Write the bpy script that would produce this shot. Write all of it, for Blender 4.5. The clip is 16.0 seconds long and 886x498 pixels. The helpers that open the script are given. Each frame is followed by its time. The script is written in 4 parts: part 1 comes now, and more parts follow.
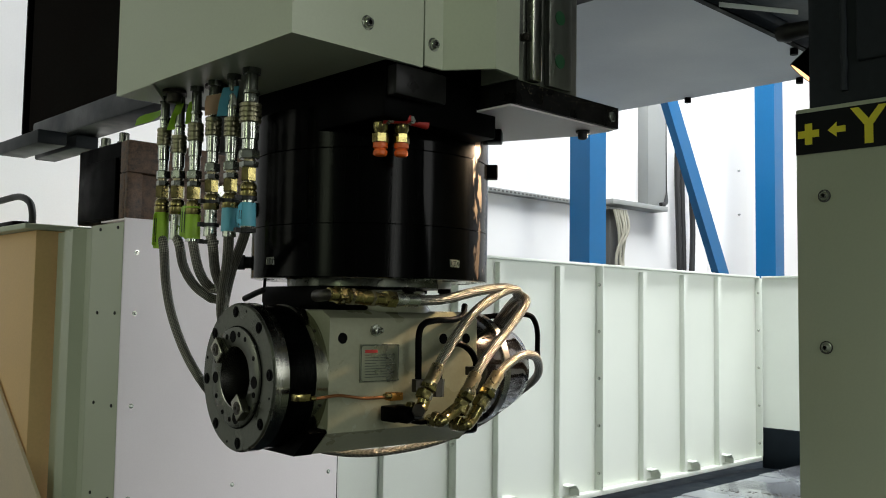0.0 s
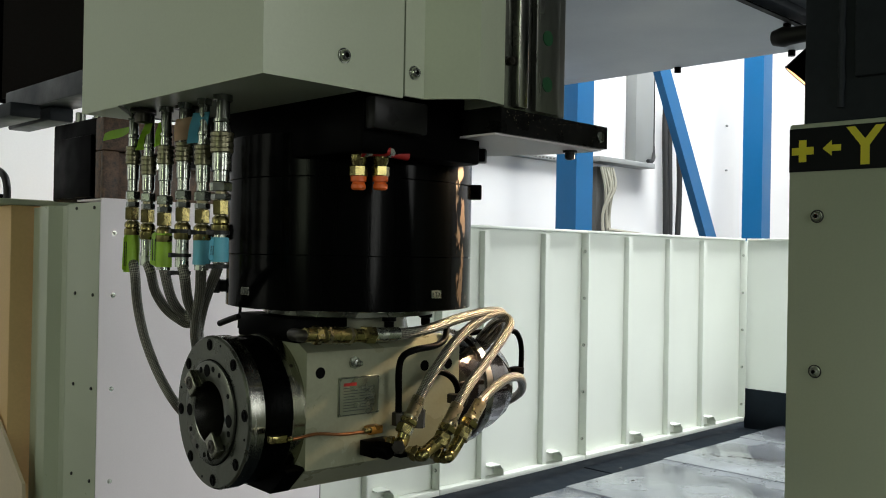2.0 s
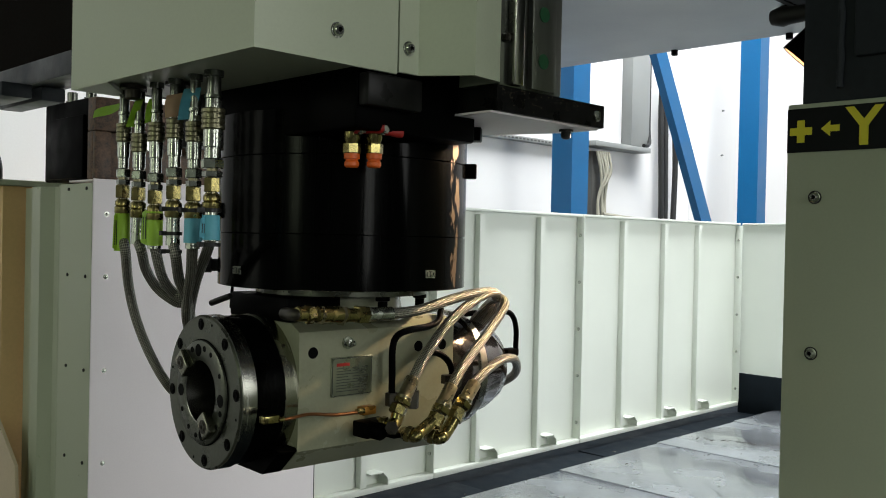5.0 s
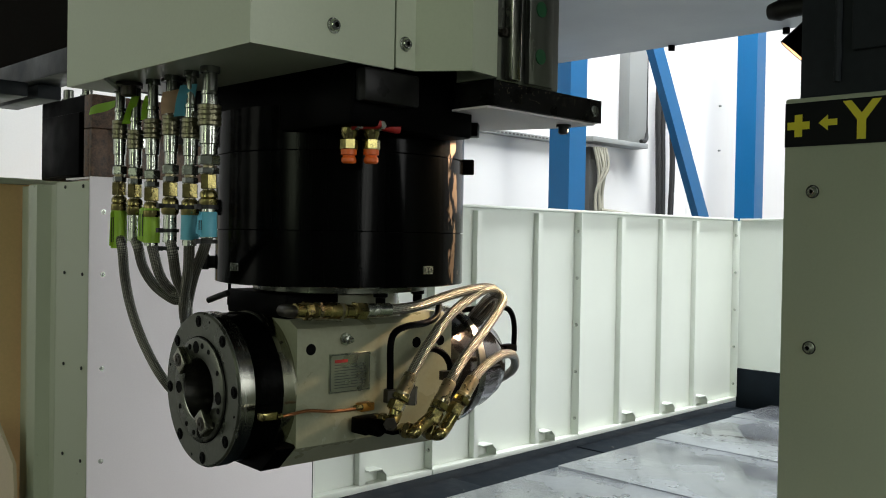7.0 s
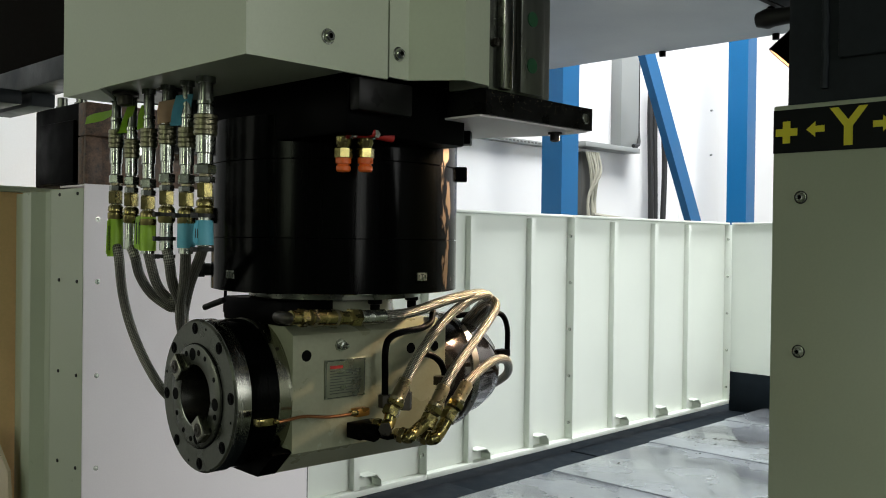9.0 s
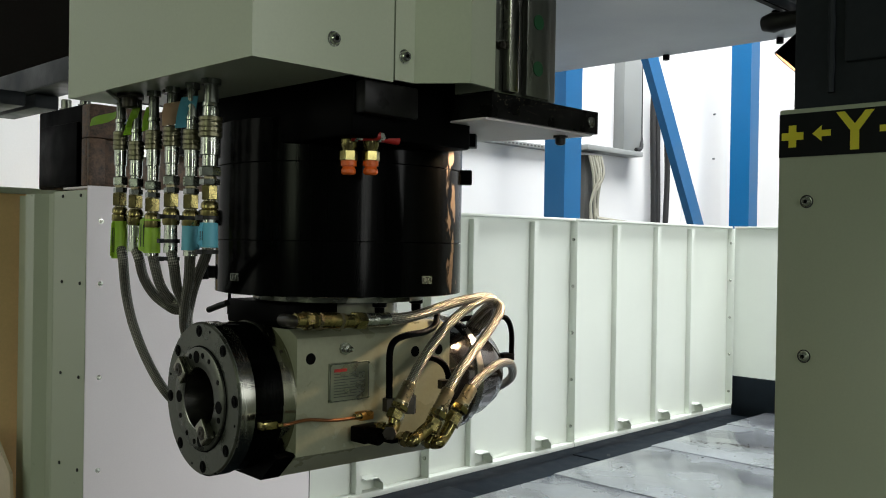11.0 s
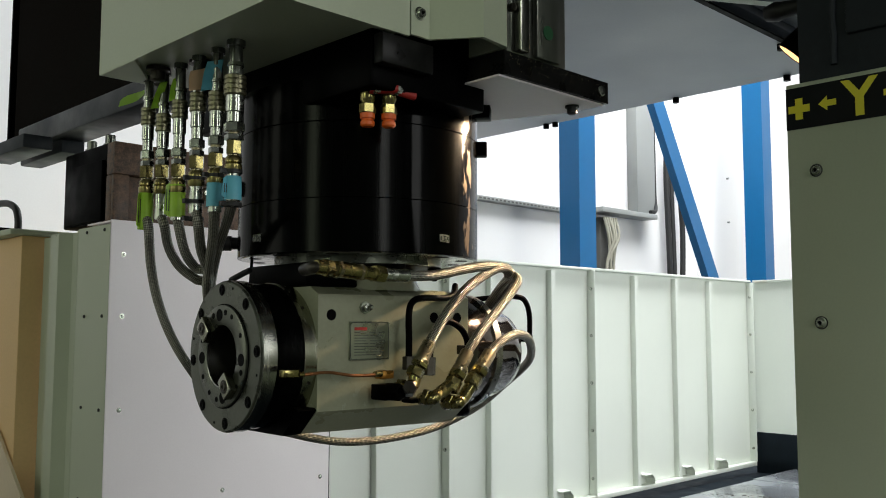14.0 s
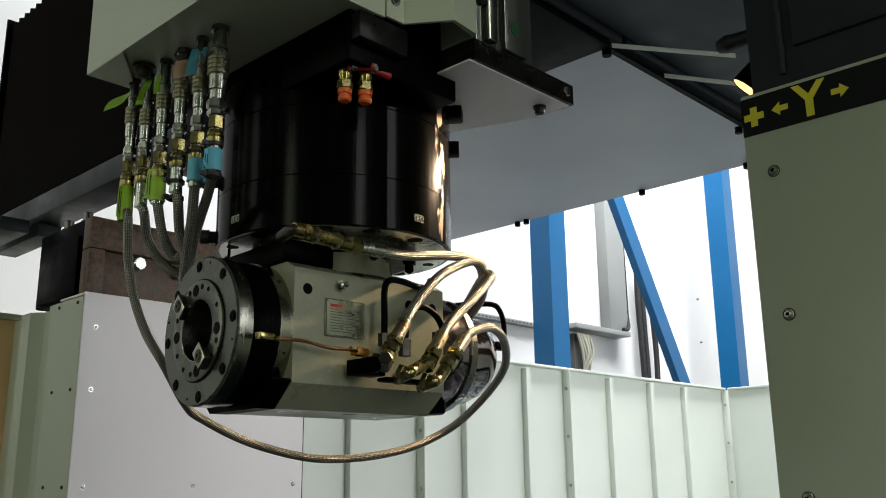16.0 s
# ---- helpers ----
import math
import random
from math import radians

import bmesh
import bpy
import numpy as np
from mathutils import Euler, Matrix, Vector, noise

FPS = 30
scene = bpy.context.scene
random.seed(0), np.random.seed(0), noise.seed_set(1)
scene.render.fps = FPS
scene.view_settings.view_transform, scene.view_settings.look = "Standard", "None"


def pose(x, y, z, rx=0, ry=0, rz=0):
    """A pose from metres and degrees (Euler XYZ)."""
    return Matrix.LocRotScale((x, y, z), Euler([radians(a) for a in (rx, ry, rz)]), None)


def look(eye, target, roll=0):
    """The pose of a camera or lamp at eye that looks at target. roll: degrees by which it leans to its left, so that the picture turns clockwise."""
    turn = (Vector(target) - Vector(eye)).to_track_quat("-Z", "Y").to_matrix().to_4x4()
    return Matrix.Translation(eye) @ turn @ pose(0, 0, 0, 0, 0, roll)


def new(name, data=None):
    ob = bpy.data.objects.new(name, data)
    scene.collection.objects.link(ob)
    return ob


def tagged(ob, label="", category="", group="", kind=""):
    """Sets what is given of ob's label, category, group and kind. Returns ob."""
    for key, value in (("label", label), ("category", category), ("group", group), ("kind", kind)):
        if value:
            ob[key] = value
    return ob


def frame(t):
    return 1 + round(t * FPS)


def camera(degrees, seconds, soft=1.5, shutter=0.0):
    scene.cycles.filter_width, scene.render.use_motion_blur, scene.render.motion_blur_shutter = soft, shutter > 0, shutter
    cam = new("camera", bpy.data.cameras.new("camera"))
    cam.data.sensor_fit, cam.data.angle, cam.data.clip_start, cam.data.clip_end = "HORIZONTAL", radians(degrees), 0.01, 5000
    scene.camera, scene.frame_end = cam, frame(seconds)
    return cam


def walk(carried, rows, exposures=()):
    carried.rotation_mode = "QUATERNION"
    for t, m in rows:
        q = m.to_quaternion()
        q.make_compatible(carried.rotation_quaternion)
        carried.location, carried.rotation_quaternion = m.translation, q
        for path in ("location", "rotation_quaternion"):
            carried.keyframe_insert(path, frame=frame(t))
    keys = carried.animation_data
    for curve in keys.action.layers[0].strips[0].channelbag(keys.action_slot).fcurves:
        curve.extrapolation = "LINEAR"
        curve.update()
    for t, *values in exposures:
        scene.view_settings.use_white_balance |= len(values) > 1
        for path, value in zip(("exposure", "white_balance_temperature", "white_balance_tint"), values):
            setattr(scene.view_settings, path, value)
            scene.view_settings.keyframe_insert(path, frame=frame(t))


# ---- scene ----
cam = camera(51.94, 16.0, soft=1.0)
EYE = 1.60  # height of the lens over the shop floor at the start
ROWS = [
    (0.0, -0.0091, -0.0111, -0.1435, 93.916, -0.862, -43.971),
    (0.5, -0.0023, -0.0057, -0.0899, 92.583, -1.091, -44.033),
    (1.0, 0.0078, 0.0006, -0.0405, 91.295, -1.103, -44.172),
    (1.2, 0.0159, 0.0095, -0.0188, 90.853, -0.994, -44.309),
    (1.5, 0.0172, 0.0087, -0.0257, 90.643, -0.885, -44.416),
    (2.0, 0.0199, 0.0123, -0.0288, 90.312, -1.030, -44.837),
    (2.5, 0.0219, 0.0135, -0.0289, 90.158, -1.062, -44.951),
    (3.0, 0.0219, 0.0127, -0.0313, 90.017, -1.181, -45.106),
    (3.5, 0.0266, 0.0189, -0.0324, 89.801, -1.199, -45.196),
    (4.0, 0.0271, 0.0179, -0.0335, 89.632, -1.217, -45.198),
    (6.5, 0.0336, 0.0247, -0.0371, 89.142, -1.165, -45.162),
    (7.0, 0.0311, 0.0219, -0.0367, 89.155, -0.990, -45.293),
    (7.5, 0.0273, 0.0171, -0.0343, 89.206, -0.741, -45.324),
    (8.0, 0.0245, 0.0149, -0.0347, 89.210, -0.789, -45.586),
    (8.5, 0.0199, 0.0102, -0.0326, 89.208, -0.825, -45.640),
    (9.0, 0.0208, 0.0122, -0.0341, 89.465, -0.734, -45.711),
    (11.5, 0.0205, 0.0193, -0.0335, 89.723, -1.002, -45.491),
    (12.0, 0.0221, 0.0211, -0.0330, 89.718, -0.950, -45.260),
    (12.4, 0.0216, 0.0196, -0.0330, 89.591, -0.929, -45.149),
    (12.5, 0.0204, 0.0179, -0.0384, 89.596, -0.964, -45.122),
    (13.0, 0.0169, 0.0141, -0.0933, 90.266, -0.669, -45.078),
    (13.5, 0.0109, 0.0076, -0.1440, 92.319, -0.399, -44.830),
    (14.0, 0.0076, 0.0037, -0.1972, 95.006, -0.081, -44.504),
    (14.5, 0.0059, 0.0022, -0.2507, 97.798, 0.269, -44.424),
    (15.0, 0.0156, 0.0087, -0.3052, 100.262, 0.522, -44.985),
    (15.5, 0.0142, 0.0108, -0.3605, 102.220, 0.730, -45.626),
    (16.0, 0.0127, 0.0111, -0.4173, 104.181, 0.674, -46.042),
]
walk(cam, [(t, pose(x, y, z + EYE, rx, ry, rz)) for t, x, y, z, rx, ry, rz in ROWS])

# ---- light ----
world = bpy.data.worlds.new("world")
scene.world = world
world.use_nodes = True
wn, wl = world.node_tree.nodes, world.node_tree.links
sky = wn.new("ShaderNodeTexSky")
sky.sky_type, sky.sun_disc = "NISHITA", False
sky.sun_elevation, sky.sun_rotation = radians(40), radians(120)
wl.new(sky.outputs[0], wn["Background"].inputs[0])
wn["Background"].inputs[1].default_value = 0.1
scene.view_settings.exposure = 0.34


def area_lamp(name, eye, target, w, h, power, colour, spread=180):
    d = bpy.data.lights.new(name, "AREA")
    d.shape, d.size, d.size_y, d.energy, d.color = "RECTANGLE", w, h, power, colour
    d.spread = radians(spread)
    ob = new(name, d)
    ob.matrix_world = look((eye[0], eye[1], eye[2] + EYE), (target[0], target[1], target[2] + EYE))
    return ob


# roof light over the aisle behind the machine, and the tall windows of the long wall
area_lamp("skylight_back", (5.3, 2.0, 4.6), (5.2, 3.0, 0), 4.6, 2.6, 620, (0.95, 0.98, 1.0))
area_lamp("window_west", (-3.0, 0.43, 0.7), (0.8, 1.0, 0.1), 0.45, 1.4, 10, (0.88, 1.0, 0.70))
# added fill that lifts the left-hand covers, no known window behind it
area_lamp("fill_northwest", (-3.0, 3.3, 0.7), (1.0, 2.4, 0.0), 1.6, 2.2, 14, (0.97, 1.0, 0.84))
area_lamp("window_corner", (-1.2, -5.7, 1.2), (0.8, 1.0, 0.0), 0.9, 3.2, 56, (0.97, 1.0, 0.94))
area_lamp("window_light", (4.3, -5.6, 1.4), (3.2, 2.6, -0.3), 4.6, 3.2, 225, (0.98, 1.0, 0.97))
# the machine's own work lamp on the column
spot = bpy.data.lights.new("work_light", "SPOT")
spot.energy, spot.color, spot.spot_size, spot.spot_blend, spot.shadow_soft_size = 43, (1.0, 0.72, 0.46), radians(66), 0.5, 0.014
spot_ob = new("work_light", spot)
spot_ob.matrix_world = look((1.518, 0.748, EYE + 0.217), (0.97, 0.93, EYE - 0.19))

# ---- materials ----
MATS = {}


def mat(name, colour, rough=0.5, metal=0.0, vary=0.12, scale=6.0, bump=0.0, grain=120.0, coat=0.0, stretch=(1, 1, 1), rvary=0.12, spec=0.5, aniso=0.0):
    """A procedural surface: base colour mottled at two scales, uneven gloss and fine relief."""
    if name in MATS:
        return MATS[name]
    m = bpy.data.materials.new(name)
    m.use_nodes = True
    n, l = m.node_tree.nodes, m.node_tree.links
    b = n["Principled BSDF"]
    tc = n.new("ShaderNodeTexCoord")
    mp = n.new("ShaderNodeMapping")
    mp.inputs["Scale"].default_value = stretch
    l.new(tc.outputs["Object"], mp.inputs[0])
    big, fine = n.new("ShaderNodeTexNoise"), n.new("ShaderNodeTexNoise")
    big.inputs["Scale"].default_value, big.inputs["Detail"].default_value = scale, 5
    fine.inputs["Scale"].default_value, fine.inputs["Detail"].default_value = grain, 3
    l.new(mp.outputs[0], big.inputs["Vector"]), l.new(mp.outputs[0], fine.inputs["Vector"])
    mix = n.new("ShaderNodeMix")
    mix.data_type = "FLOAT"
    mix.inputs[0].default_value = 0.35
    l.new(big.outputs["Fac"], mix.inputs[2]), l.new(fine.outputs["Fac"], mix.inputs[3])
    ramp = n.new("ShaderNodeValToRGB")
    lo, hi = ramp.color_ramp.elements
    lo.position, hi.position = 0.3, 0.7
    lo.color = (*[c * (1 - vary) for c in colour], 1)
    hi.color = (*[min(1, c * (1 + vary)) for c in colour], 1)
    l.new(mix.outputs[0], ramp.inputs[0])
    l.new(ramp.outputs[0], b.inputs["Base Color"])
    rr = n.new("ShaderNodeMapRange")
    rr.inputs[3].default_value, rr.inputs[4].default_value = max(0.02, rough - rvary), min(1, rough + rvary)
    rr.inputs[1].default_value, rr.inputs[2].default_value = 0.3, 0.7
    l.new(big.outputs["Fac"], rr.inputs[0])
    l.new(rr.outputs[0], b.inputs["Roughness"])
    b.inputs["Metallic"].default_value = metal
    b.inputs["Coat Weight"].default_value = coat
    b.inputs["Specular IOR Level"].default_value = spec
    if aniso:
        tg = n.new("ShaderNodeTangent")
        tg.direction_type, tg.axis = "RADIAL", "Z"
        l.new(tg.outputs[0], b.inputs["Tangent"])
        b.inputs["Anisotropic"].default_value = aniso
    if bump:
        bp = n.new("ShaderNodeBump")
        bp.inputs["Strength"].default_value, bp.inputs["Distance"].default_value = bump, 0.002
        l.new(mix.outputs[0], bp.inputs["Height"])
        l.new(bp.outputs[0], b.inputs["Normal"])
    MATS[name] = m
    return m


def glow(name, colour, strength):
    m = bpy.data.materials.new(name)
    m.use_nodes = True
    b = m.node_tree.nodes["Principled BSDF"]
    b.inputs["Base Color"].default_value = (*colour, 1)
    b.inputs["Emission Color"].default_value = (*colour, 1)
    b.inputs["Emission Strength"].default_value = strength
    return m


def braid(name, colour):
    """Woven steel wire round a hose: two crossing sets of strands along the tube's own coordinates."""
    m = bpy.data.materials.new(name)
    m.use_nodes = True
    n, l = m.node_tree.nodes, m.node_tree.links
    b = n["Principled BSDF"]
    uv = n.new("ShaderNodeUVMap")
    uv.uv_map = "UVMap"
    waves = []
    for sign in (1, -1):
        dot = n.new("ShaderNodeVectorMath")
        dot.operation = "DOT_PRODUCT"
        dot.inputs[1].default_value = (sign * 8 * math.tau, 1400.0, 0)
        l.new(uv.outputs[0], dot.inputs[0])
        s = n.new("ShaderNodeMath")
        s.operation = "SINE"
        l.new(dot.outputs["Value"], s.inputs[0])
        waves.append(s)
    mx = n.new("ShaderNodeMath")
    mx.operation = "MULTIPLY"
    l.new(waves[0].outputs[0], mx.inputs[0]), l.new(waves[1].outputs[0], mx.inputs[1])
    rg = n.new("ShaderNodeMapRange")
    rg.inputs[1].default_value, rg.inputs[2].default_value = -0.8, 0.8
    l.new(mx.outputs[0], rg.inputs[0])
    ramp = n.new("ShaderNodeValToRGB")
    ramp.color_ramp.elements[0].color = (*[c * 0.2 for c in colour], 1)
    ramp.color_ramp.elements[1].color = (*colour, 1)
    l.new(rg.outputs[0], ramp.inputs[0])
    l.new(ramp.outputs[0], b.inputs["Base Color"])
    bp = n.new("ShaderNodeBump")
    bp.inputs["Strength"].default_value, bp.inputs["Distance"].default_value = 0.8, 0.001
    l.new(rg.outputs[0], bp.inputs["Height"])
    l.new(bp.outputs[0], b.inputs["Normal"])
    b.inputs["Metallic"].default_value, b.inputs["Roughness"].default_value = 0.85, 0.38
    return m


# unseen hall sides, coloured darker than mid grey to hold back bounced light
DIMWALL = mat("darkened_unseen_hall_paint", (0.10, 0.105, 0.10), 0.8, vary=0.1, scale=1)
WALL = mat("white_wall_paint", (0.74, 0.735, 0.73), 0.7, vary=0.04, scale=1.2, bump=0.05)
FLOOR = mat("shop_floor", (0.07, 0.073, 0.073), 0.45, vary=0.2, scale=1.5, bump=0.1)
CREAM = mat("cream_machine_paint", (0.45, 0.50, 0.365), 0.36, vary=0.05, scale=3, bump=0.06, grain=260)
FENCE = mat("ivory_sheet_paint", (0.76, 0.80, 0.725), 0.40, vary=0.05, scale=2, bump=0.05, grain=200)
SHEETW = mat("white_sheet_paint", (0.86, 0.81, 0.825), 0.45, vary=0.04, scale=2.5, bump=0.04, grain=200)
GREYSHEET = mat("grey_cover_sheet", (0.24, 0.26, 0.28), 0.45, metal=0.0, vary=0.06, scale=2)
ANTHRA = mat("anthracite_casting_paint", (0.026, 0.031, 0.036), 0.5, spec=0.18, vary=0.2, scale=8, bump=0.35, grain=90)
BLACKGLOSS = mat("black_oiled_steel", (0.0012, 0.0014, 0.0013), 0.15, metal=0.0, vary=0.4, scale=26, rvary=0.09, bump=0.10, grain=190, stretch=(1, 1, 0.03), spec=0.045, aniso=0.2)
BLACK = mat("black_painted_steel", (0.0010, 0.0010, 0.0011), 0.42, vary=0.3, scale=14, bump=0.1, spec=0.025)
BLACKRUB = mat("black_rubber", (0.010, 0.010, 0.010), 0.55, vary=0.3, scale=10)
BELLOW = mat("black_bellows_fabric", (0.012, 0.0095, 0.009), 0.7, vary=0.3, scale=4, spec=0.1)
STEEL = mat("ground_steel", (0.42, 0.42, 0.39), 0.30, metal=0.95, vary=0.12, scale=30, stretch=(1, 1, 1), rvary=0.1)
FACE = mat("turned_steel_face", (0.115, 0.122, 0.098), 0.30, metal=0.85, vary=0.22, scale=24, bump=0.08, grain=300)
ZINC = mat("zinc_plated_steel", (0.42, 0.44, 0.39), 0.24, metal=0.95, vary=0.2, scale=60)
BRASS = mat("brass_yellow_zinc", (0.27, 0.23, 0.09), 0.24, metal=0.95, vary=0.25, scale=70)
OLIVEBRASS = mat("olive_plated_ferrule", (0.30, 0.27, 0.17), 0.3, metal=0.9, vary=0.25, scale=60)
DARKMET = mat("dark_oily_metal", (0.05, 0.045, 0.035), 0.35, metal=0.7, vary=0.4, scale=40)
RUST = mat("rusty_brown_casting", (0.105, 0.060, 0.036), 0.55, vary=0.95, scale=55, bump=0.5, grain=200)
OILSTEEL = mat("oily_guide_steel", (0.17, 0.18, 0.155), 0.27, metal=0.9, vary=0.3, scale=22, rvary=0.12, stretch=(1, 1, 0.15), bump=0.05)
OILBLACK = mat("oily_blackened_steel", (0.008, 0.008, 0.0075), 0.34, vary=0.5, scale=30, rvary=0.14, bump=0.05, spec=0.14)
BLUE = mat("blue_steel_paint", (0.0006, 0.090, 0.235), 0.38, vary=0.08, scale=3, spec=0.3)
BODY = mat("cast_head_cream_paint", (0.315, 0.325, 0.225), 0.32, vary=0.11, scale=14, bump=0.12, grain=180)
TAN = mat("tan_cabinet_paint", (0.74, 0.50, 0.23), 0.5, vary=0.08, scale=2)
LABELK = mat("black_label", (0.008, 0.009, 0.010), 0.5, vary=0.1, spec=0.12)
YELLOW = mat("yellow_print", (0.75, 0.68, 0.03), 0.45, vary=0.05)
COVERPL = mat("steel_way_cover", (0.32, 0.34, 0.37), 0.24, metal=0.65, vary=0.18, scale=3, bump=0.08, grain=60, rvary=0.15)
TROUGH = mat("black_chip_trough", (0.010, 0.014, 0.018), 0.7, vary=0.3, scale=12, bump=0.3, spec=0.05)
HOLE = mat("dark_bore", (0.003, 0.003, 0.003), 0.6, vary=0.2, spec=0.04)
PLATE = mat("engraved_aluminium", (0.27, 0.29, 0.215), 0.32, metal=0.8, vary=0.1, scale=40)
TURNED = mat("bright_turned_steel", (0.40, 0.40, 0.36), 0.20, metal=1.0, vary=0.15, scale=18, rvary=0.08, stretch=(6, 1, 1))
BORE = mat("polished_bore_steel", (0.27, 0.27, 0.25), 0.16, metal=1.0, vary=0.1, scale=20, rvary=0.05)
COLLAR = mat("oily_turned_steel", (0.30, 0.30, 0.235), 0.24, metal=1.0, vary=0.25, scale=18, rvary=0.08, stretch=(6, 1, 1))


def worn_glint_drum():
    """Black oiled steel with a rubbed strip, film off in streaks and flakes; its bronze also paints in a warm
    highlight.
    """
    m = mat("black_oiled_steel", (0, 0, 0)).copy()
    m.name = "black_oiled_steel_rubbed_glint"
    n, l = m.node_tree.nodes, m.node_tree.links
    b = n["Principled BSDF"]
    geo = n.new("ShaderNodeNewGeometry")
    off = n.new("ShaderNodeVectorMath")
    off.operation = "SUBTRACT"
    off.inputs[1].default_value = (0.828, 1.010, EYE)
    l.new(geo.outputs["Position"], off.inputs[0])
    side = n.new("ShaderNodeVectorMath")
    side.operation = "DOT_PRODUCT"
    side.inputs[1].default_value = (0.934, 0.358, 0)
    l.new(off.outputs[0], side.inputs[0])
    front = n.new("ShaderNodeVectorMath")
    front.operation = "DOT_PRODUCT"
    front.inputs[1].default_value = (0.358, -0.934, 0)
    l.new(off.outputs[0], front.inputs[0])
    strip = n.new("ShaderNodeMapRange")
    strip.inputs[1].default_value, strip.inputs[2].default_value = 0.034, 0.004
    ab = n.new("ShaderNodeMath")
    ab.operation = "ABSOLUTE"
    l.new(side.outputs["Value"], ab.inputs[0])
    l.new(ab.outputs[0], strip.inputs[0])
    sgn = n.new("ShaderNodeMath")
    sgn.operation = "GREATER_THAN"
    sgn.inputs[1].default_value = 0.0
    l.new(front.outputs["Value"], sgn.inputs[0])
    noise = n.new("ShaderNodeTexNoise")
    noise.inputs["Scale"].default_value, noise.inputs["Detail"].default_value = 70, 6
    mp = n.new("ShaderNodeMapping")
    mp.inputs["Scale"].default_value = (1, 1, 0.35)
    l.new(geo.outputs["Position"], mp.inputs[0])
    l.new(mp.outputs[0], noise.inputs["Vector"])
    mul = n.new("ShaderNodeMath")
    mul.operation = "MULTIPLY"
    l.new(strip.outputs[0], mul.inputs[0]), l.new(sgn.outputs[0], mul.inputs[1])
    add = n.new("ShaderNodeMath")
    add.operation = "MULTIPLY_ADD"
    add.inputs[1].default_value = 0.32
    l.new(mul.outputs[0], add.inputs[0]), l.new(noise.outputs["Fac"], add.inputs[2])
    wear_glint = n.new("ShaderNodeMapRange")
    wear_glint.inputs[1].default_value, wear_glint.inputs[2].default_value = 0.80, 0.87
    l.new(add.outputs[0], wear_glint.inputs[0])
    # bronze on the rubbed flakes doubles as the painted warm lamp streak
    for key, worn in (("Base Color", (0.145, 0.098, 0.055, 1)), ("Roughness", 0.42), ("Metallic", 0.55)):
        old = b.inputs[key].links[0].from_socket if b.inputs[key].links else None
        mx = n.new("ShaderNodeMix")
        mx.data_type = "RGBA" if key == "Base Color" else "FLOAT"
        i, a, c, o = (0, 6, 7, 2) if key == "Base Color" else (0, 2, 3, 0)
        l.new(wear_glint.outputs[0], mx.inputs[i])
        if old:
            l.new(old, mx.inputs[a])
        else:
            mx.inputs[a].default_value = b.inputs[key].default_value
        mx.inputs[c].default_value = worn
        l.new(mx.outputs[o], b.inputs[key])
    return m


DRUM = worn_glint_drum()
BRAID = braid("braided_steel_wire", (0.41, 0.40, 0.335))
FILM = mat("black_film_wrap", (0.12, 0.105, 0.095), 0.08, metal=0.95, vary=0.5, scale=9, rvary=0.03, bump=1.0, grain=22, spec=0.7)
RED = mat("red_plastic", (0.35, 0.015, 0.012), 0.4, vary=0.15)
ORANGE = mat("orange_cap_plastic", (0.75, 0.13, 0.015), 0.4, vary=0.1)
GREENP = mat("green_plastic_cap", (0.006, 0.075, 0.022), 0.5, vary=0.1)
LIME = mat("lime_tag_tape", (0.32, 0.55, 0.03), 0.5, vary=0.1, scale=40)
CYAN = mat("blue_tag_tape", (0.12, 0.44, 0.56), 0.5, vary=0.1, scale=40)
PEACH = mat("peach_tag_tape", (0.66, 0.47, 0.31), 0.5, vary=0.1, scale=40)
INK = mat("dark_ink", (0.03, 0.04, 0.03), 0.6)
TEXTGREY = mat("faded_print", (0.075, 0.085, 0.065), 0.5)
AMBER = mat("amber_lacquered_brass", (0.46, 0.22, 0.04), 0.32, metal=0.7, vary=0.2, scale=60)
GREYBOX = mat("grey_trunking", (0.26, 0.27, 0.26), 0.5, vary=0.06)
DARKGREY = mat("dark_grey_channel", (0.07, 0.07, 0.065), 0.6, vary=0.1)
COPPER = mat("copper_pipe", (0.36, 0.15, 0.06), 0.35, metal=0.9, vary=0.2, scale=60)
WIRE = mat("pale_cable_sheath", (0.30, 0.29, 0.23), 0.5, vary=0.08)

# ---- builders ----
def bx(bm, x0, x1, y0, y1, z0, z1, bevel=0.0, seg=2):
    r = bmesh.ops.create_cube(bm, size=1)
    vs = r["verts"]
    for v in vs:
        v.co = Vector((x0 + (v.co.x + 0.5) * (x1 - x0), y0 + (v.co.y + 0.5) * (y1 - y0), z0 + (v.co.z + 0.5) * (z1 - z0)))
    if bevel:
        es = list({e for v in vs for e in v.link_edges})
        bmesh.ops.bevel(bm, geom=es, offset=bevel, segments=seg, affect="EDGES", profile=0.5)
    return bm


def frame_of(axis):
    a = Vector(axis).normalized()
    s = Vector((0, 0, 1)) if abs(a.z) < 0.9 else Vector((1, 0, 0))
    u = a.cross(s).normalized()
    return a, u, a.cross(u)


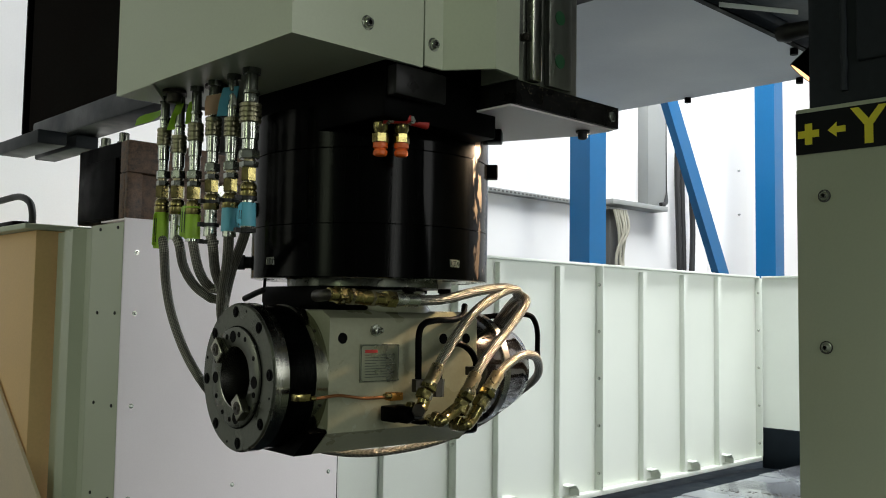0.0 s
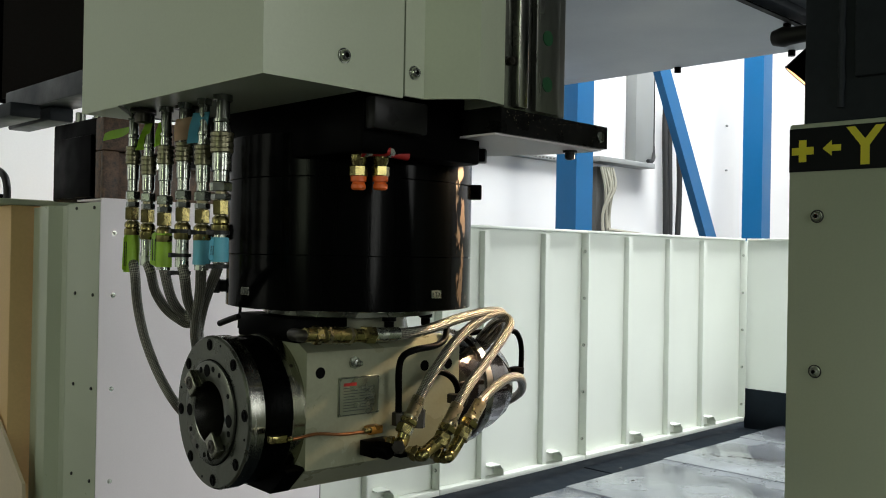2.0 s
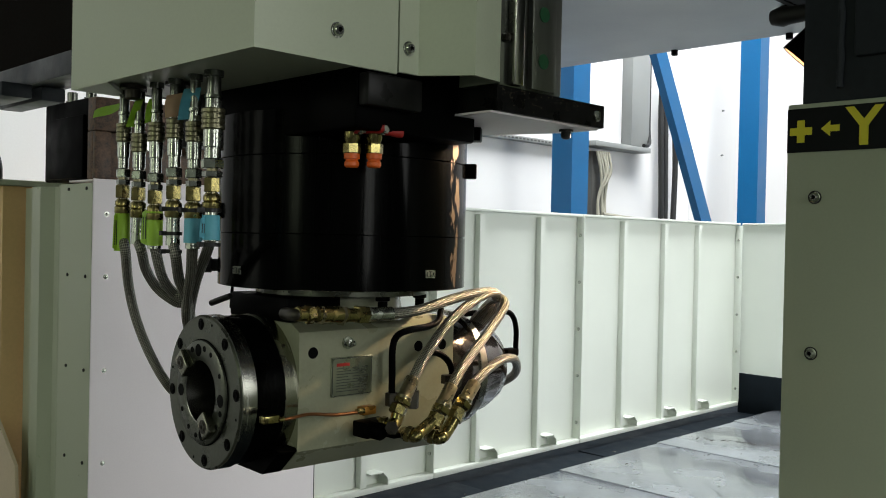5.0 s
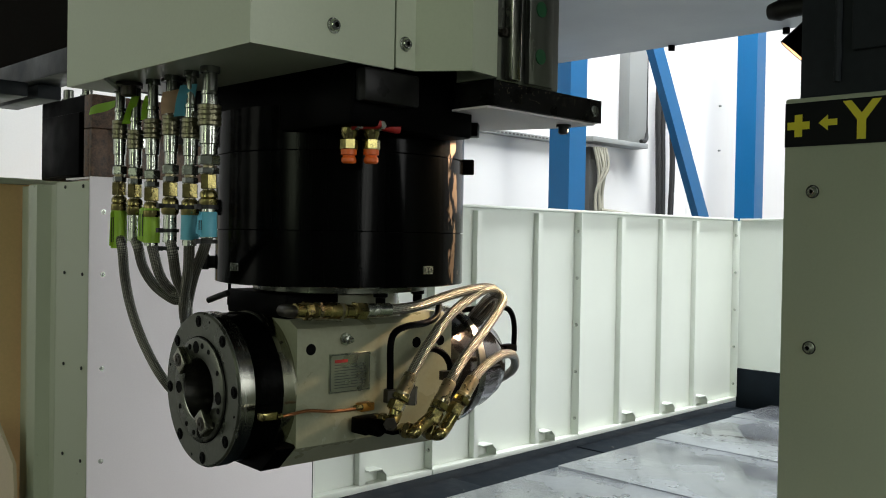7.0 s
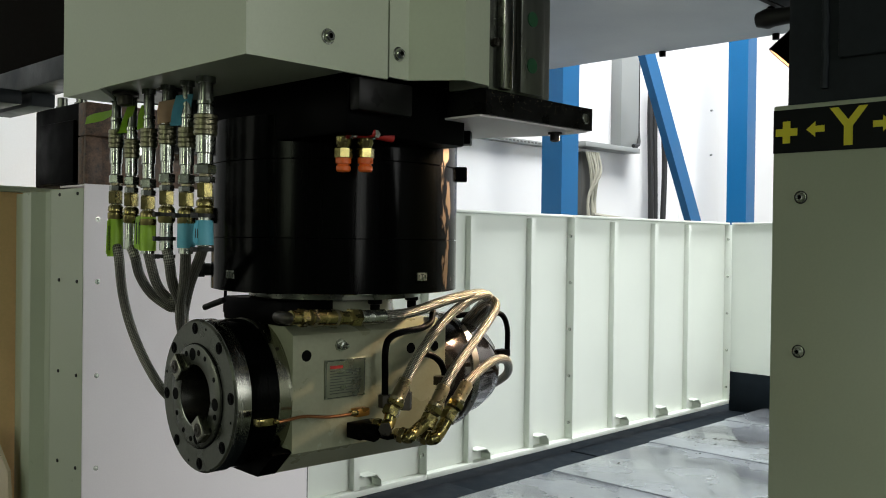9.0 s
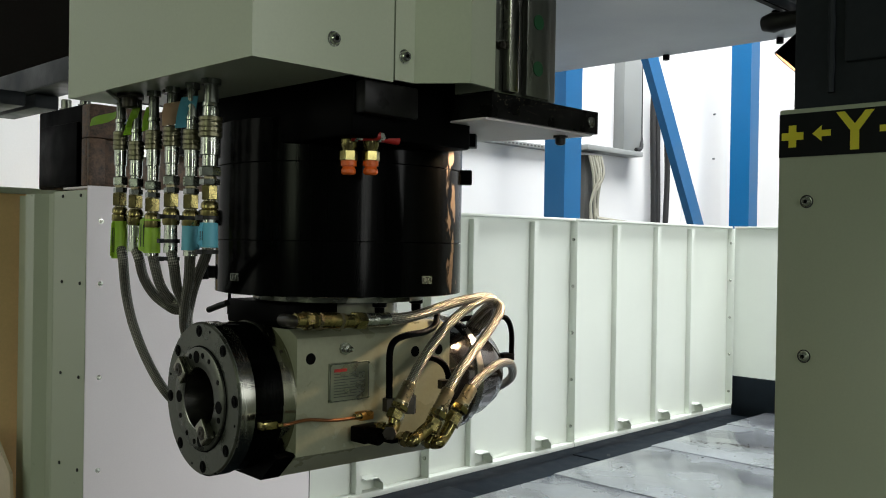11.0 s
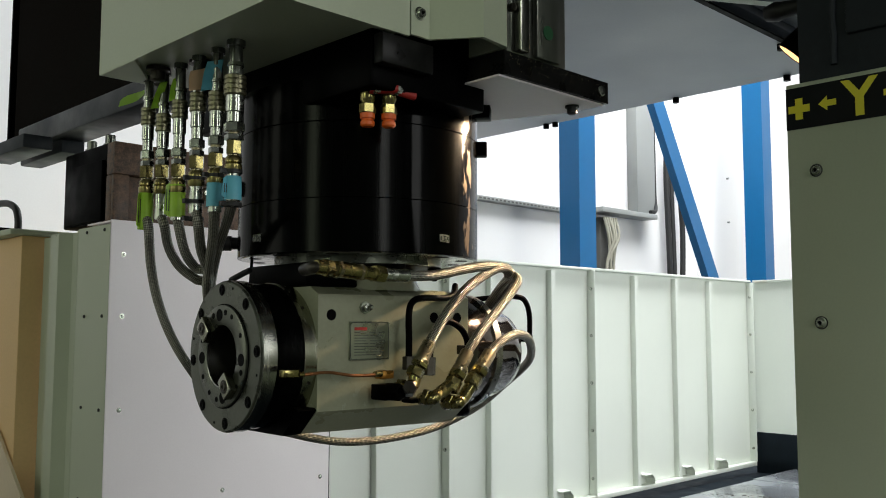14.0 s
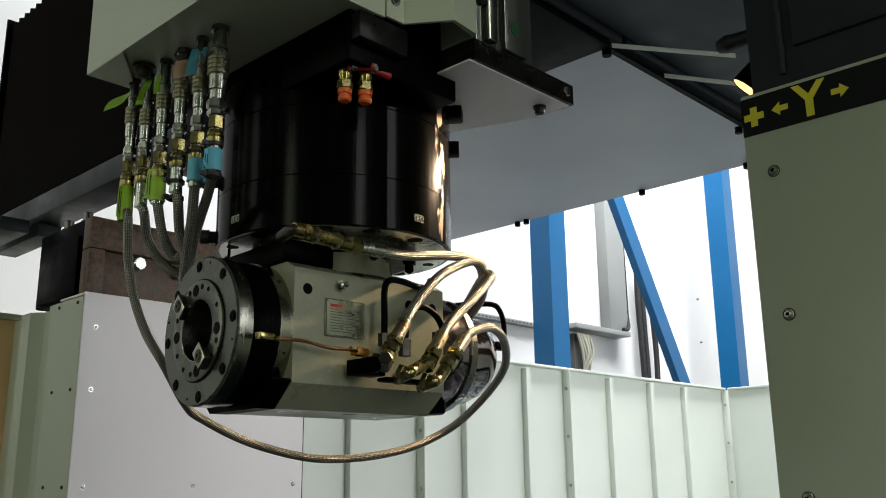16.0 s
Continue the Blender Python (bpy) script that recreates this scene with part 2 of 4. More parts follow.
def lathe(bm, origin, axis, profile, seg=32, turn=0.0, flat=False):
    """Turn a profile of (along, radius) round an axis."""
    a, u, v = frame_of(axis)
    o = Vector(origin)
    rings = []
    for h, r in profile:
        if r <= 1e-6:
            rings.append([bm.verts.new(o + a * h)])
        else:
            rings.append([bm.verts.new(o + a * h + (u * math.cos(turn + math.tau * k / seg) + v * math.sin(turn + math.tau * k / seg)) * r) for k in range(seg)])
    for p, q in zip(rings, rings[1:]):
        for k in range(seg):
            j = (k + 1) % seg
            if len(p) == 1 and len(q) == 1:
                continue
            if len(p) == 1:
                f = bm.faces.new((p[0], q[k], q[j]))
            elif len(q) == 1:
                f = bm.faces.new((p[k], q[0], p[j]))
            else:
                f = bm.faces.new((p[k], q[k], q[j], p[j]))
            f.smooth = not flat
    return bm


def cyl(bm, p0, p1, r, seg=20, r1=None, chamfer=0.0, turn=0.0, flat=False):
    p0, p1 = Vector(p0), Vector(p1)
    h = (p1 - p0).length
    r1 = r if r1 is None else r1
    c = chamfer
    prof = [(0, 0), (0, r - c), (c, r), (h - c, r1), (h, r1 - c), (h, 0)] if c else [(0, 0), (0, r), (h, r1), (h, 0)]
    return lathe(bm, p0, p1 - p0, prof, seg, turn, flat)


def hexnut(bm, p0, p1, r, turn=0.0):
    return cyl(bm, p0, p1, r, 6, chamfer=r * 0.08, turn=turn, flat=True)


def smooth_path(pts, n=10):
    pts = [Vector(p) for p in pts]
    e = [pts[0] * 2 - pts[1]] + pts + [pts[-1] * 2 - pts[-2]]
    out = []
    for i in range(1, len(e) - 2):
        a, b, c, d = e[i - 1:i + 3]
        for k in range(n):
            t = k / n
            out.append(0.5 * (2 * b + (c - a) * t + (2 * a - 5 * b + 4 * c - d) * t * t + (3 * b - a - 3 * c + d) * t ** 3))
    return out + [pts[-1]]


def tube(bm, pts, r, seg=14, n=10):
    """A hose swept along a smooth path, with its own lengthwise coordinates."""
    path = smooth_path(pts, n)
    uvl = bm.loops.layers.uv.get("UVMap") or bm.loops.layers.uv.new("UVMap")
    t = (path[1] - path[0]).normalized()
    a, u, v = frame_of(t)
    rings, dist, prev = [], [0.0], t
    for i, p in enumerate(path):
        t = (path[min(i + 1, len(path) - 1)] - path[max(i - 1, 0)]).normalized()
        q = prev.rotation_difference(t)
        u = q @ u
        u = (u - t * u.dot(t)).normalized()
        v = t.cross(u)
        prev = t
        rings.append([bm.verts.new(p + (u * math.cos(math.tau * k / seg) + v * math.sin(math.tau * k / seg)) * r) for k in range(seg)])
        if i:
            dist.append(dist[-1] + (p - path[i - 1]).length)
    for i in range(len(rings) - 1):
        for k in range(seg):
            j = (k + 1) % seg
            f = bm.faces.new((rings[i][k], rings[i][j], rings[i + 1][j], rings[i + 1][k]))
            f.smooth = True
            for lp, (uu, vv) in zip(f.loops, ((k / seg, dist[i]), ((k + 1) / seg, dist[i]), ((k + 1) / seg, dist[i + 1]), (k / seg, dist[i + 1]))):
                lp[uvl].uv = (uu, vv)
    bm.faces.new(rings[0][::-1]), bm.faces.new(rings[-1])
    return bm


def prism(bm, outline, axis, a0, a1):
    """Extrude an outline of 2D points along x, y or z from a0 to a1."""
    def put(p, a):
        return {"x": (a, p[0], p[1]), "y": (p[0], a, p[1]), "z": (p[0], p[1], a)}[axis]
    A = [bm.verts.new(put(p, a0)) for p in outline]
    B = [bm.verts.new(put(p, a1)) for p in outline]
    n = len(outline)
    bm.faces.new(A), bm.faces.new(B[::-1])
    for i in range(n):
        j = (i + 1) % n
        bm.faces.new((A[i], B[i], B[j], A[j]))
    return bm


def bevel_all(bm, w, seg=2, angle=30):
    es = [e for e in bm.edges if len(e.link_faces) == 2 and e.calc_face_angle(0) > radians(angle)]
    bmesh.ops.bevel(bm, geom=es, offset=w, segments=seg, affect="EDGES", profile=0.5)
    return bm


ORIGIN = {}


def thing(name, origin, label, category, group="", turn=0.0):
    ob = new(name)
    ob.empty_display_size = 0.02
    ob.matrix_basis = pose(origin[0], origin[1], origin[2] + EYE, 0, 0, turn)
    ORIGIN[ob] = (Vector(origin), turn)
    return tagged(ob, label, category, group)


def part(name, bm, material, parent=None, label="", local=False):
    """Link a bmesh as one mesh under a thing or a part. Points are given in the place's own frame, or in the thing's with local."""
    bmesh.ops.recalc_face_normals(bm, faces=bm.faces[:])
    root = parent
    while root is not None and root.parent:
        root = root.parent
    o, turn = ORIGIN.get(root, (Vector((0, 0, -EYE)), 0.0))
    if not local:
        m = Matrix.Rotation(radians(-turn), 4, "Z") @ Matrix.Translation(-o)
        bm.transform(m)
    me = bpy.data.meshes.new(name)
    bm.to_mesh(me), bm.free()
    me.materials.append(material)
    me.set_sharp_from_angle(angle=radians(38))
    ob = new(name, me)
    if parent is not None:
        ob.parent = parent
    if label:
        ob["label"] = label
    return ob


def B():
    return bmesh.new()


def structure(name, bm, material, label=""):
    return tagged(part(name, bm, material), label, "", "", "structure")

# ---- hall and ground ----
GROUND = -EYE
structure("floor", bx(B(), -6, 9.6, -6, 4.4, GROUND - 0.2, GROUND), FLOOR)
structure("wall_north", bx(B(), -6.2, 9.8, 4.2, 4.4, GROUND, 5.0), WALL)
structure("wall_south", bx(B(), -6.2, 9.8, -6.2, -6.0, GROUND, 5.0), DIMWALL)
structure("wall_west", bx(B(), -3.4, -3.2, -6.0, 4.2, GROUND, 5.0), DIMWALL)
structure("wall_east", bx(B(), 9.6, 9.8, -6.0, 4.2, GROUND, 5.0), WALL)
structure("ceiling", bx(B(), -6.2, 9.8, -6.2, 4.4, 5.0, 5.2), DIMWALL)


def hall_post(x, y, dx, dy):
    t = thing("steel_post", (x + dx / 2, y + dy / 2, GROUND), "blue painted steel hall column against the wall", "column", "hall columns")
    bm = prism(B(), [(x, y), (x + dx, y), (x + dx, y + 0.018), (x + dx / 2 + 0.01, y + 0.018), (x + dx / 2 + 0.01, y + dy - 0.018), (x + dx, y + dy - 0.018), (x + dx, y + dy), (x, y + dy), (x, y + 0.02)], "z", GROUND, 4.9)
    part("shaft", bm, BLUE, t)
    part("base_plate", bx(B(), x - 0.05, x + dx + 0.05, y - 0.05, y + dy + 0.05, GROUND, GROUND + 0.02), BLUE, t)


hall_post(4.797, 3.60, 0.18, 0.165)
hall_post(7.41, 3.60, 0.16, 0.18)
t = thing("diagonal_brace", (6.6, 3.63, GROUND), "blue painted diagonal steel brace between hall columns", "brace")
d = Vector((0.717, 0, -1.212)).normalized()
p_hi, p_lo = Vector((5.848, 3.62, 1.364)) - d * 2.6, Vector((5.848, 3.62, 1.364)) + d * 3.2
a, u, v = frame_of(d)
bm = B()
for s0, s1, e0, e1 in ((-0.045, 0.0, 0.0, 0.06), (0.0, 0.095, 0.0, 0.012)):
    side = Vector((d.z, 0, -d.x))
    if side.x < 0:
        side = -side
    q = []
    for p in (p_hi, p_lo):
        for s in (s0, s1):
            for e in (e0, e1):
                q.append(bm.verts.new(p + side * s + Vector((0, e, 0))))
    for f in ((0, 1, 3, 2), (4, 5, 7, 6), (0, 1, 5, 4), (2, 3, 7, 6), (0, 2, 6, 4), (1, 3, 7, 5)):
        bm.faces.new([q[i] for i in f])
part("angle_bar", bm, BLUE, t)

# ---- machine bed, trough and way covers ----
structure("machine_bed", bx(B(), 1.0, 6.2, -2.6, 2.9, GROUND, -1.06, 0.01), TROUGH)
t = thing("chip_trough", (3.5, 2.5, -1.06), "black chip trough sheet along the guard fence", "trough")
for i in range(4):
    x0 = 1.9 + i * 0.86
    part("trough_plate", bx(B(), x0, x0 + 0.855, 2.42, 2.64, -1.056, -1.045 - 0.004 * (i % 2), 0.003), TROUGH, t)
t = thing("way_cover", (3.5, 1.0, -1.05), "scratched steel telescopic way cover with chips on it", "way cover")
for i in range(5):
    x0 = 1.60 + i * 0.78
    bm = bx(B(), x0, min(x0 + 0.80, 5.21), -2.4, 2.40, -1.05, -1.028 + 0.006 * i, 0.002)
    part("cover_plate", bm, COVERPL, t)

# ---- guard fence behind the machine ----
FT, FB, FY = 0.085, -0.995, 2.66


def fence_panel(x0, x1, ribs):
    t = thing("guard_fence", ((x0 + x1) / 2, FY, FB), "ivory painted sheet-metal guard panel with vertical ribs", "guard panel", "guard fence panels")
    part("sheet", bx(B(), x0 + 0.002, x1 - 0.002, FY, FY + 0.004, FB, FT), FENCE, t)
    part("top_rail", bx(B(), x0 + 0.002, x1 - 0.002, FY - 0.03, FY + 0.03, FT + 0.0002, FT + 0.012, 0.002), FENCE, t)
    part("bottom_rail", bx(B(), x0 + 0.002, x1 - 0.002, FY - 0.04, FY - 0.001, FB - 0.012, FB + 0.012, 0.003), FENCE, t)
    for rx in ribs:
        part("rib", bx(B(), rx, rx + 0.004, FY - 0.030, FY - 0.0005, FB + 0.012, FT - 0.012, 0.001), FENCE, t)
        part("rib_lip", bx(B(), rx + 0.0042, rx + 0.030, FY - 0.030, FY - 0.0275, FB + 0.012, FT - 0.012), FENCE, t)
        u = rx + 0.0305
        f = prism(B(), [(u, FB + 0.062), (u + 0.063, FB + 0.062), (u + 0.085, FB + 0.040), (u + 0.085, FB + 0.013), (u + 0.089, FB + 0.013), (u + 0.089, FB + 0.042), (u + 0.065, FB + 0.066), (u, FB + 0.066)], "y", FY - 0.055, FY - 0.0005)
        part("lug", f, FENCE, t)
    ex = x1 - 0.006
    part("end_flange", bx(B(), ex - 0.004, ex, FY - 0.045, FY - 0.0005, FB + 0.012, FT - 0.001, 0.001), FENCE, t)
    for k in range(5):
        z = FB + 0.09 + k * 0.225
        part("bolt", cyl(B(), (ex - 0.004, FY - 0.024, z), (ex - 0.011, FY - 0.024, z), 0.008, 10, chamfer=0.0015), ZINC, t)
    part("edge_fold", bx(B(), x0 + 0.002, x0 + 0.010, FY - 0.02, FY - 0.0005, FB + 0.012, FT - 0.001, 0.001), FENCE, t)


fence_panel(1.925, 2.62, [2.240])
fence_panel(2.62, 3.607, [2.874, 3.286])
fence_panel(3.607, 5.21, [3.962, 4.352, 4.714])
t = thing("guard_end_panel", (5.27, 1.6, FB), "ivory painted end panel of the guard fence", "guard panel", "guard fence panels")
part("sheet", bx(B(), 5.225, 5.230, -1.2, 2.63, -0.81, FT), FENCE, t)
part("top_rail", bx(B(), 5.205, 5.255, -1.2, 2.62, FT + 0.0002, FT + 0.012, 0.002), FENCE, t)
part("plinth", bx(B(), 5.220, 5.295, -1.2, 2.63, -1.06, -0.812, 0.004), TROUGH, t)

# ---- cover of the far column foot: white face and green-grey side ----
t = thing("column_foot_cover", (1.5, 2.7, GROUND), "white sheet-metal column cover with small screws", "machine cover")
part("front_sheet", bx(B(), 1.137, 1.921, 2.50, 2.504, GROUND, 0.112, 0.001, 1), SHEETW, t)
part("top_sheet", bx(B(), 1.137, 1.92, 2.5045, 2.66, 0.105, 0.110), SHEETW, t)
part("end_sheet", bx(B(), 1.917, 1.921, 2.5045, 2.655, GROUND, 0.104), SHEETW, t)
for z in (0.013, -0.163, -0.428, -0.690, -0.95):
    for x in (1.177, 1.515 if z < -0.2 else None, 1.885):
        if x:
            part("screw", lathe(B(), (x, 2.5, z), (0, -1, 0), [(0, 0.0072), (0.0012, 0.0072), (0.0012, 0.0050), (0.0035, 0.0042), (0.0045, 0.002), (0.0045, 0)], 14), ZINC, t)
part("seam", bx(B(), 1.9214, 1.9264, 2.503, 2.655, GROUND, 0.104), BLACKRUB, t)
t = thing("column_side_cover", (1.137, 2.75, GROUND), "folded green-grey side cover with black screws", "machine cover")
part("side_sheet", bx(B(), 1.137, 1.141, 2.506, 2.72, GROUND, 0.100), CREAM, t)
prof = [(1.141, 2.72), (1.137, 2.72), (1.135, 2.725), (1.165, 2.76), (1.165, 2.83), (1.135, 2.865), (1.135, 2.93), (1.165, 2.965), (1.165, 3.06), (1.170, 3.06)]
prof = prof + [(x + 0.004, y) for x, y in prof[::-1]]
part("folded_sheet", prism(B(), prof, "z", GROUND, 0.098), CREAM, t)
for z in (0.085, -0.163, -0.428, -0.690):
    for y in (2.54, 2.66):
        part("screw", lathe(B(), (1.137, y, z), (-1, 0, 0), [(0, 0.0052), (0.003, 0.0048), (0.004, 0.0025), (0.004, 0)], 12), BLACKRUB, t)
t = thing("cabinet", (0.95, 3.4, GROUND), "tan painted cabinet beside the machine", "cabinet")
part("body", bx(B(), 1.10, 1.5, 3.08, 3.9, GROUND, 0.105, 0.004), TAN, t)
part("top_edge", bx(B(), 1.06, 1.5, 3.07, 3.9, 0.106, 0.125, 0.003), CREAM, t)

t = thing("floor_guard", (1.09, 3.2, GROUND), "beige sloped sheet guard beside the cabinet", "guard")
part("sheet", prism(B(), [(3.30, -0.45), (2.90, -0.76), (2.86, -1.1), (2.86, GROUND), (3.6, GROUND), (3.6, -0.2)], "x", 1.085, 1.095), mat("beige_guard_paint", (0.62, 0.52, 0.36), 0.5, vary=0.08), t)

# ---- cross beam, bellows and the grey underside cover ----
t = thing("cross_beam", (2.2, 0.6, 0.62), "anthracite cast cross beam carrying the ram", "machine beam")
part("beam_body", bx(B(), 1.25, 2.0, 1.217, 3.0, 0.72, 1.9, 0.02), ANTHRA, t)
part("lower_flange", bx(B(), 1.27, 1.93, 1.217, 2.95, 0.690, 0.718, 0.01), BLACK, t)
part("front_casting", bx(B(), 1.27, 3.30, 0.60, 1.215, 0.735, 1.9, 0.02), ANTHRA, t)
part("rear_casting", bx(B(), 2.005, 3.09, 1.216, 1.90, 0.722, 1.9, 0.01), ANTHRA, t)
part("guide_strip", bx(B(), 1.30, 3.25, 0.66, 0.78, 0.712, 0.734, 0.004), BLACK, t)
part("end_bracket", bx(B(), 3.305, 4.60, 0.60, 1.32, 0.715, 1.6, 0.01), ANTHRA, t)
t = thing("underside_cover", (2.5, 2.1, 0.7), "grey sheet-metal cover under the cross beam", "machine cover")
part("sheet", bx(B(), 1.935, 3.10, 1.23, 3.05, 0.698, 0.702), GREYSHEET, t)
part("edge_strip", bx(B(), 1.935, 3.10, 1.222, 1.24, 0.692, 0.697), BLACK, t)
for x, y in ((1.94, 1.24), (2.73, 1.255), (3.085, 1.40), (3.085, 1.845), (3.085, 2.44), (3.085, 2.49)):
    part("bolt", cyl(B(), (x, y, 0.698), (x, y, 0.678), 0.013, 8), BLACK, t)
t = thing("bellows", (1.2, 2.2, 0.5), "black pleated bellows over the cross-beam guide", "bellows")
pl = []
n_pl = 90
for i in range(n_pl + 1):
    y = 1.15 + (3.48 - 1.15) * i / n_pl
    pl.append((1.20 if i % 2 == 0 else 1.222, y))
part("pleats", prism(B(), pl + [(1.26, 3.48), (1.26, 1.15)], "z", 0.505, 1.35), BELLOW, t)
part("end_frame", bx(B(), 1.18, 1.30, 3.485, 3.50, 0.49, 1.36, 0.003), BLACK, t)
part("lower_rail", bx(B(), 1.15, 1.27, 1.15, 3.30, 0.425, 0.50, 0.008), ANTHRA, t)
part("rail_bracket", bx(B(), 1.055, 1.150, 2.98, 3.35, 0.378, 0.424, 0.006), ANTHRA, t)
part("rail_bracket", bx(B(), 1.178, 1.255, 2.98, 3.35, 0.378, 0.424, 0.006), ANTHRA, t)
t = thing("guide_block", (1.3, 2.7, 0.112), "black cast bearing block on the column foot", "bearing block")
part("casting", bx(B(), 1.16, 1.60, 2.58, 2.90, 0.113, 0.35, 0.006), BLACK, t)
part("side_plate", bx(B(), 1.148, 1.159, 2.60, 2.86, 0.118, 0.30, 0.004), BLACK, t)
part("rusty_face", bx(B(), 1.152, 1.75, 2.545, 2.579, 0.113, 0.249, 0.004), RUST, t)
part("rusty_rib", bx(B(), 1.152, 1.20, 2.526, 2.5445, 0.113, 0.249, 0.004), RUST, t)
part("rusty_cap", bx(B(), 1.152, 1.75, 2.526, 2.578, 0.25, 0.345, 0.004), RUST, t)
for y in (2.63, 2.76):
    part("top_bolt", lathe(B(), (1.185, y, 0.3495), (0, 0, 1), [(0, 0.020), (0.004, 0.020), (0.004, 0.015), (0.030, 0.015), (0.032, 0.013), (0.032, 0)], 16), OILSTEEL, t)
for x in (1.30, 1.45, 1.62):
    part("bolt", cyl(B(), (x, 2.53, 0.22), (x, 2.50, 0.22), 0.02, 16, chamfer=0.003), ZINC, t)

# ---- near column with its cover and axis label ----
PX = 1.323
t = thing("near_column", (1.7, 0.0, GROUND), "anthracite cast machine column with a weld bead", "machine column")
part("casting", bx(B(), PX + 0.012, 1.64, -0.7, 0.592, 0.155, 1.9, 0.012), ANTHRA, t)
part("foot", bx(B(), PX + 0.03, 1.64, -0.7, 0.56, GROUND, 0.154), ANTHRA, t)
part("raised_boss", bx(B(), PX + 0.004, PX + 0.02, -0.4, 0.515, 0.23, 0.37, 0.006), ANTHRA, t)
part("weld_bead", tube(B(), [(PX + 0.008, 0.533 + 0.0008 * math.sin(i * 2.3), 0.19 + i * 0.020) for i in range(9)], 0.005, 8, 4), ANTHRA, t)
t = thing("column_cover", (PX, 0.2, GROUND), "cream sheet-metal column cover with button-head screws", "machine cover")
part("sheet", bx(B(), PX, PX + 0.03, -0.7, 0.604, GROUND, 0.170, 0.003), CREAM, t)
for y, z in ((0.561, 0.035), (0.561, -0.188), (0.561, -0.45), (0.1, 0.035), (0.1, -0.188)):
    part("screw", lathe(B(), (PX, y, z), (-1, 0, 0), [(0, 0.0080), (0.0012, 0.0080), (0.0015, 0.007), (0.004, 0.0065), (0.0065, 0.0045), (0.0065, 0.003), (0.003, 0.003), (0.003, 0)], 18), ZINC, t)
    part("washer", lathe(B(), (PX, y, z), (-1, 0, 0), [(0, 0.0096), (0.0010, 0.0096), (0.0010, 0.0080)], 20), BLACKRUB, t)
    part("hex_socket", cyl(B(), (PX - 0.003, y, z), (PX - 0.0036, y, z), 0.0031, 6, flat=True), HOLE, t)
t = thing("axis_label", (PX, 0.45, 0.1), "black label with yellow plus, arrows and letter Y", "label")
part("backing", bx(B(), PX - 0.0012, PX - 0.0002, 0.15, 0.603, 0.100, 0.163), LABELK, t)


def flat_y(outline, name):
    bm = B()
    prism(bm, outline, "x", PX - 0.0022, PX - 0.0014)
    part(name, bm, YELLOW, t)


def arrow(yc, zc, s):
    return [(yc + s * 0.013, zc), (yc, zc + 0.011), (yc, zc + 0.0045), (yc - s * 0.013, zc + 0.0045), (yc - s * 0.013, zc - 0.0045), (yc, zc - 0.0045), (yc, zc - 0.011)]


c = 0.0055
flat_y([(0.583 + a, 0.130 + b) for a, b in ((c, c), (0.016, c), (0.016, -c), (c, -c), (c, -0.016), (-c, -0.016), (-c, -c), (-0.016, -c), (-0.016, c), (-c, c), (-c, 0.016), (c, 0.016))], "plus_sign")
flat_y(arrow(0.541, 0.132, 1), "arrow")
flat_y(arrow(0.449, 0.133, -1), "arrow")
flat_y([(0.495 + a, 0.133 + b) for a, b in ((0.026, 0.027), (0.014, 0.027), (0.0, 0.009), (-0.014, 0.027), (-0.026, 0.027), (-0.006, 0.0), (-0.006, -0.027), (0.006, -0.027), (0.006, 0.0))], "letter")

# ---- work lamp on the column ----
LAMP = Vector((1.545, 0.690, 0.282))
t = thing("work_lamp", LAMP, "black round work lamp with a warm glowing lens", "lamp")
ax = Vector((-0.22, 0.64, -0.73)).normalized()
o = LAMP
part("housing", lathe(B(), o - ax * 0.10, ax, [(0.02, 0), (0.02, 0.020), (0.04, 0.026), (0.10, 0.031), (0.10, 0.029), (0.09, 0.027), (0.09, 0)], 24), BLACK, t)
part("lens", lathe(B(), o - ax * 0.003, ax, [(0, 0.0285), (0.002, 0.0285), (0.002, 0)], 24), glow("lamp_lens", (1.0, 0.52, 0.20), 1.6), t)
part("arm", tube(B(), [o - ax * 0.09, o - ax * 0.12 + Vector((0.0, -0.05, 0.02)), (1.60, 0.58, 0.40)], 0.010, 10), BLACK, t)

# ---- ram cover ----
CB = 0.148
t = thing("ram_cover", (0.68, 1.0, CB), "cream sheet-metal ram cover with button-head screws", "machine cover")
bm = prism(B(), [(0.527, 1.205), (0.527, 0.781), (0.7155, 0.781), (0.7155, 0.785), (0.531, 0.785), (0.531, 1.201), (0.60, 1.201), (0.60, 1.205)], "z", CB, 1.5)
part("corner_sheet", bm, CREAM, t)
bm = prism(B(), [(0.718, 0.781), (0.748, 0.781), (0.787, 0.728), (0.836, 0.734), (0.840, 0.742), (0.840, 0.80), (0.836, 0.80), (0.835, 0.742), (0.789, 0.733), (0.750, 0.785), (0.718, 0.785)], "z", CB + 0.003, 1.5)
part("rail_sheet", bevel_all(bm, 0.002, 2, 20), CREAM, t)
part("underside", bx(B(), 0.532, 0.71, 0.786, 1.20, CB + 0.006, CB + 0.009), CREAM, t)
part("corner_gusset", prism(B(), [(0.5275, 1.2), (0.60, 1.2), (0.5275, 1.10)], "z", CB - 0.001, CB + 0.004), CREAM, t)
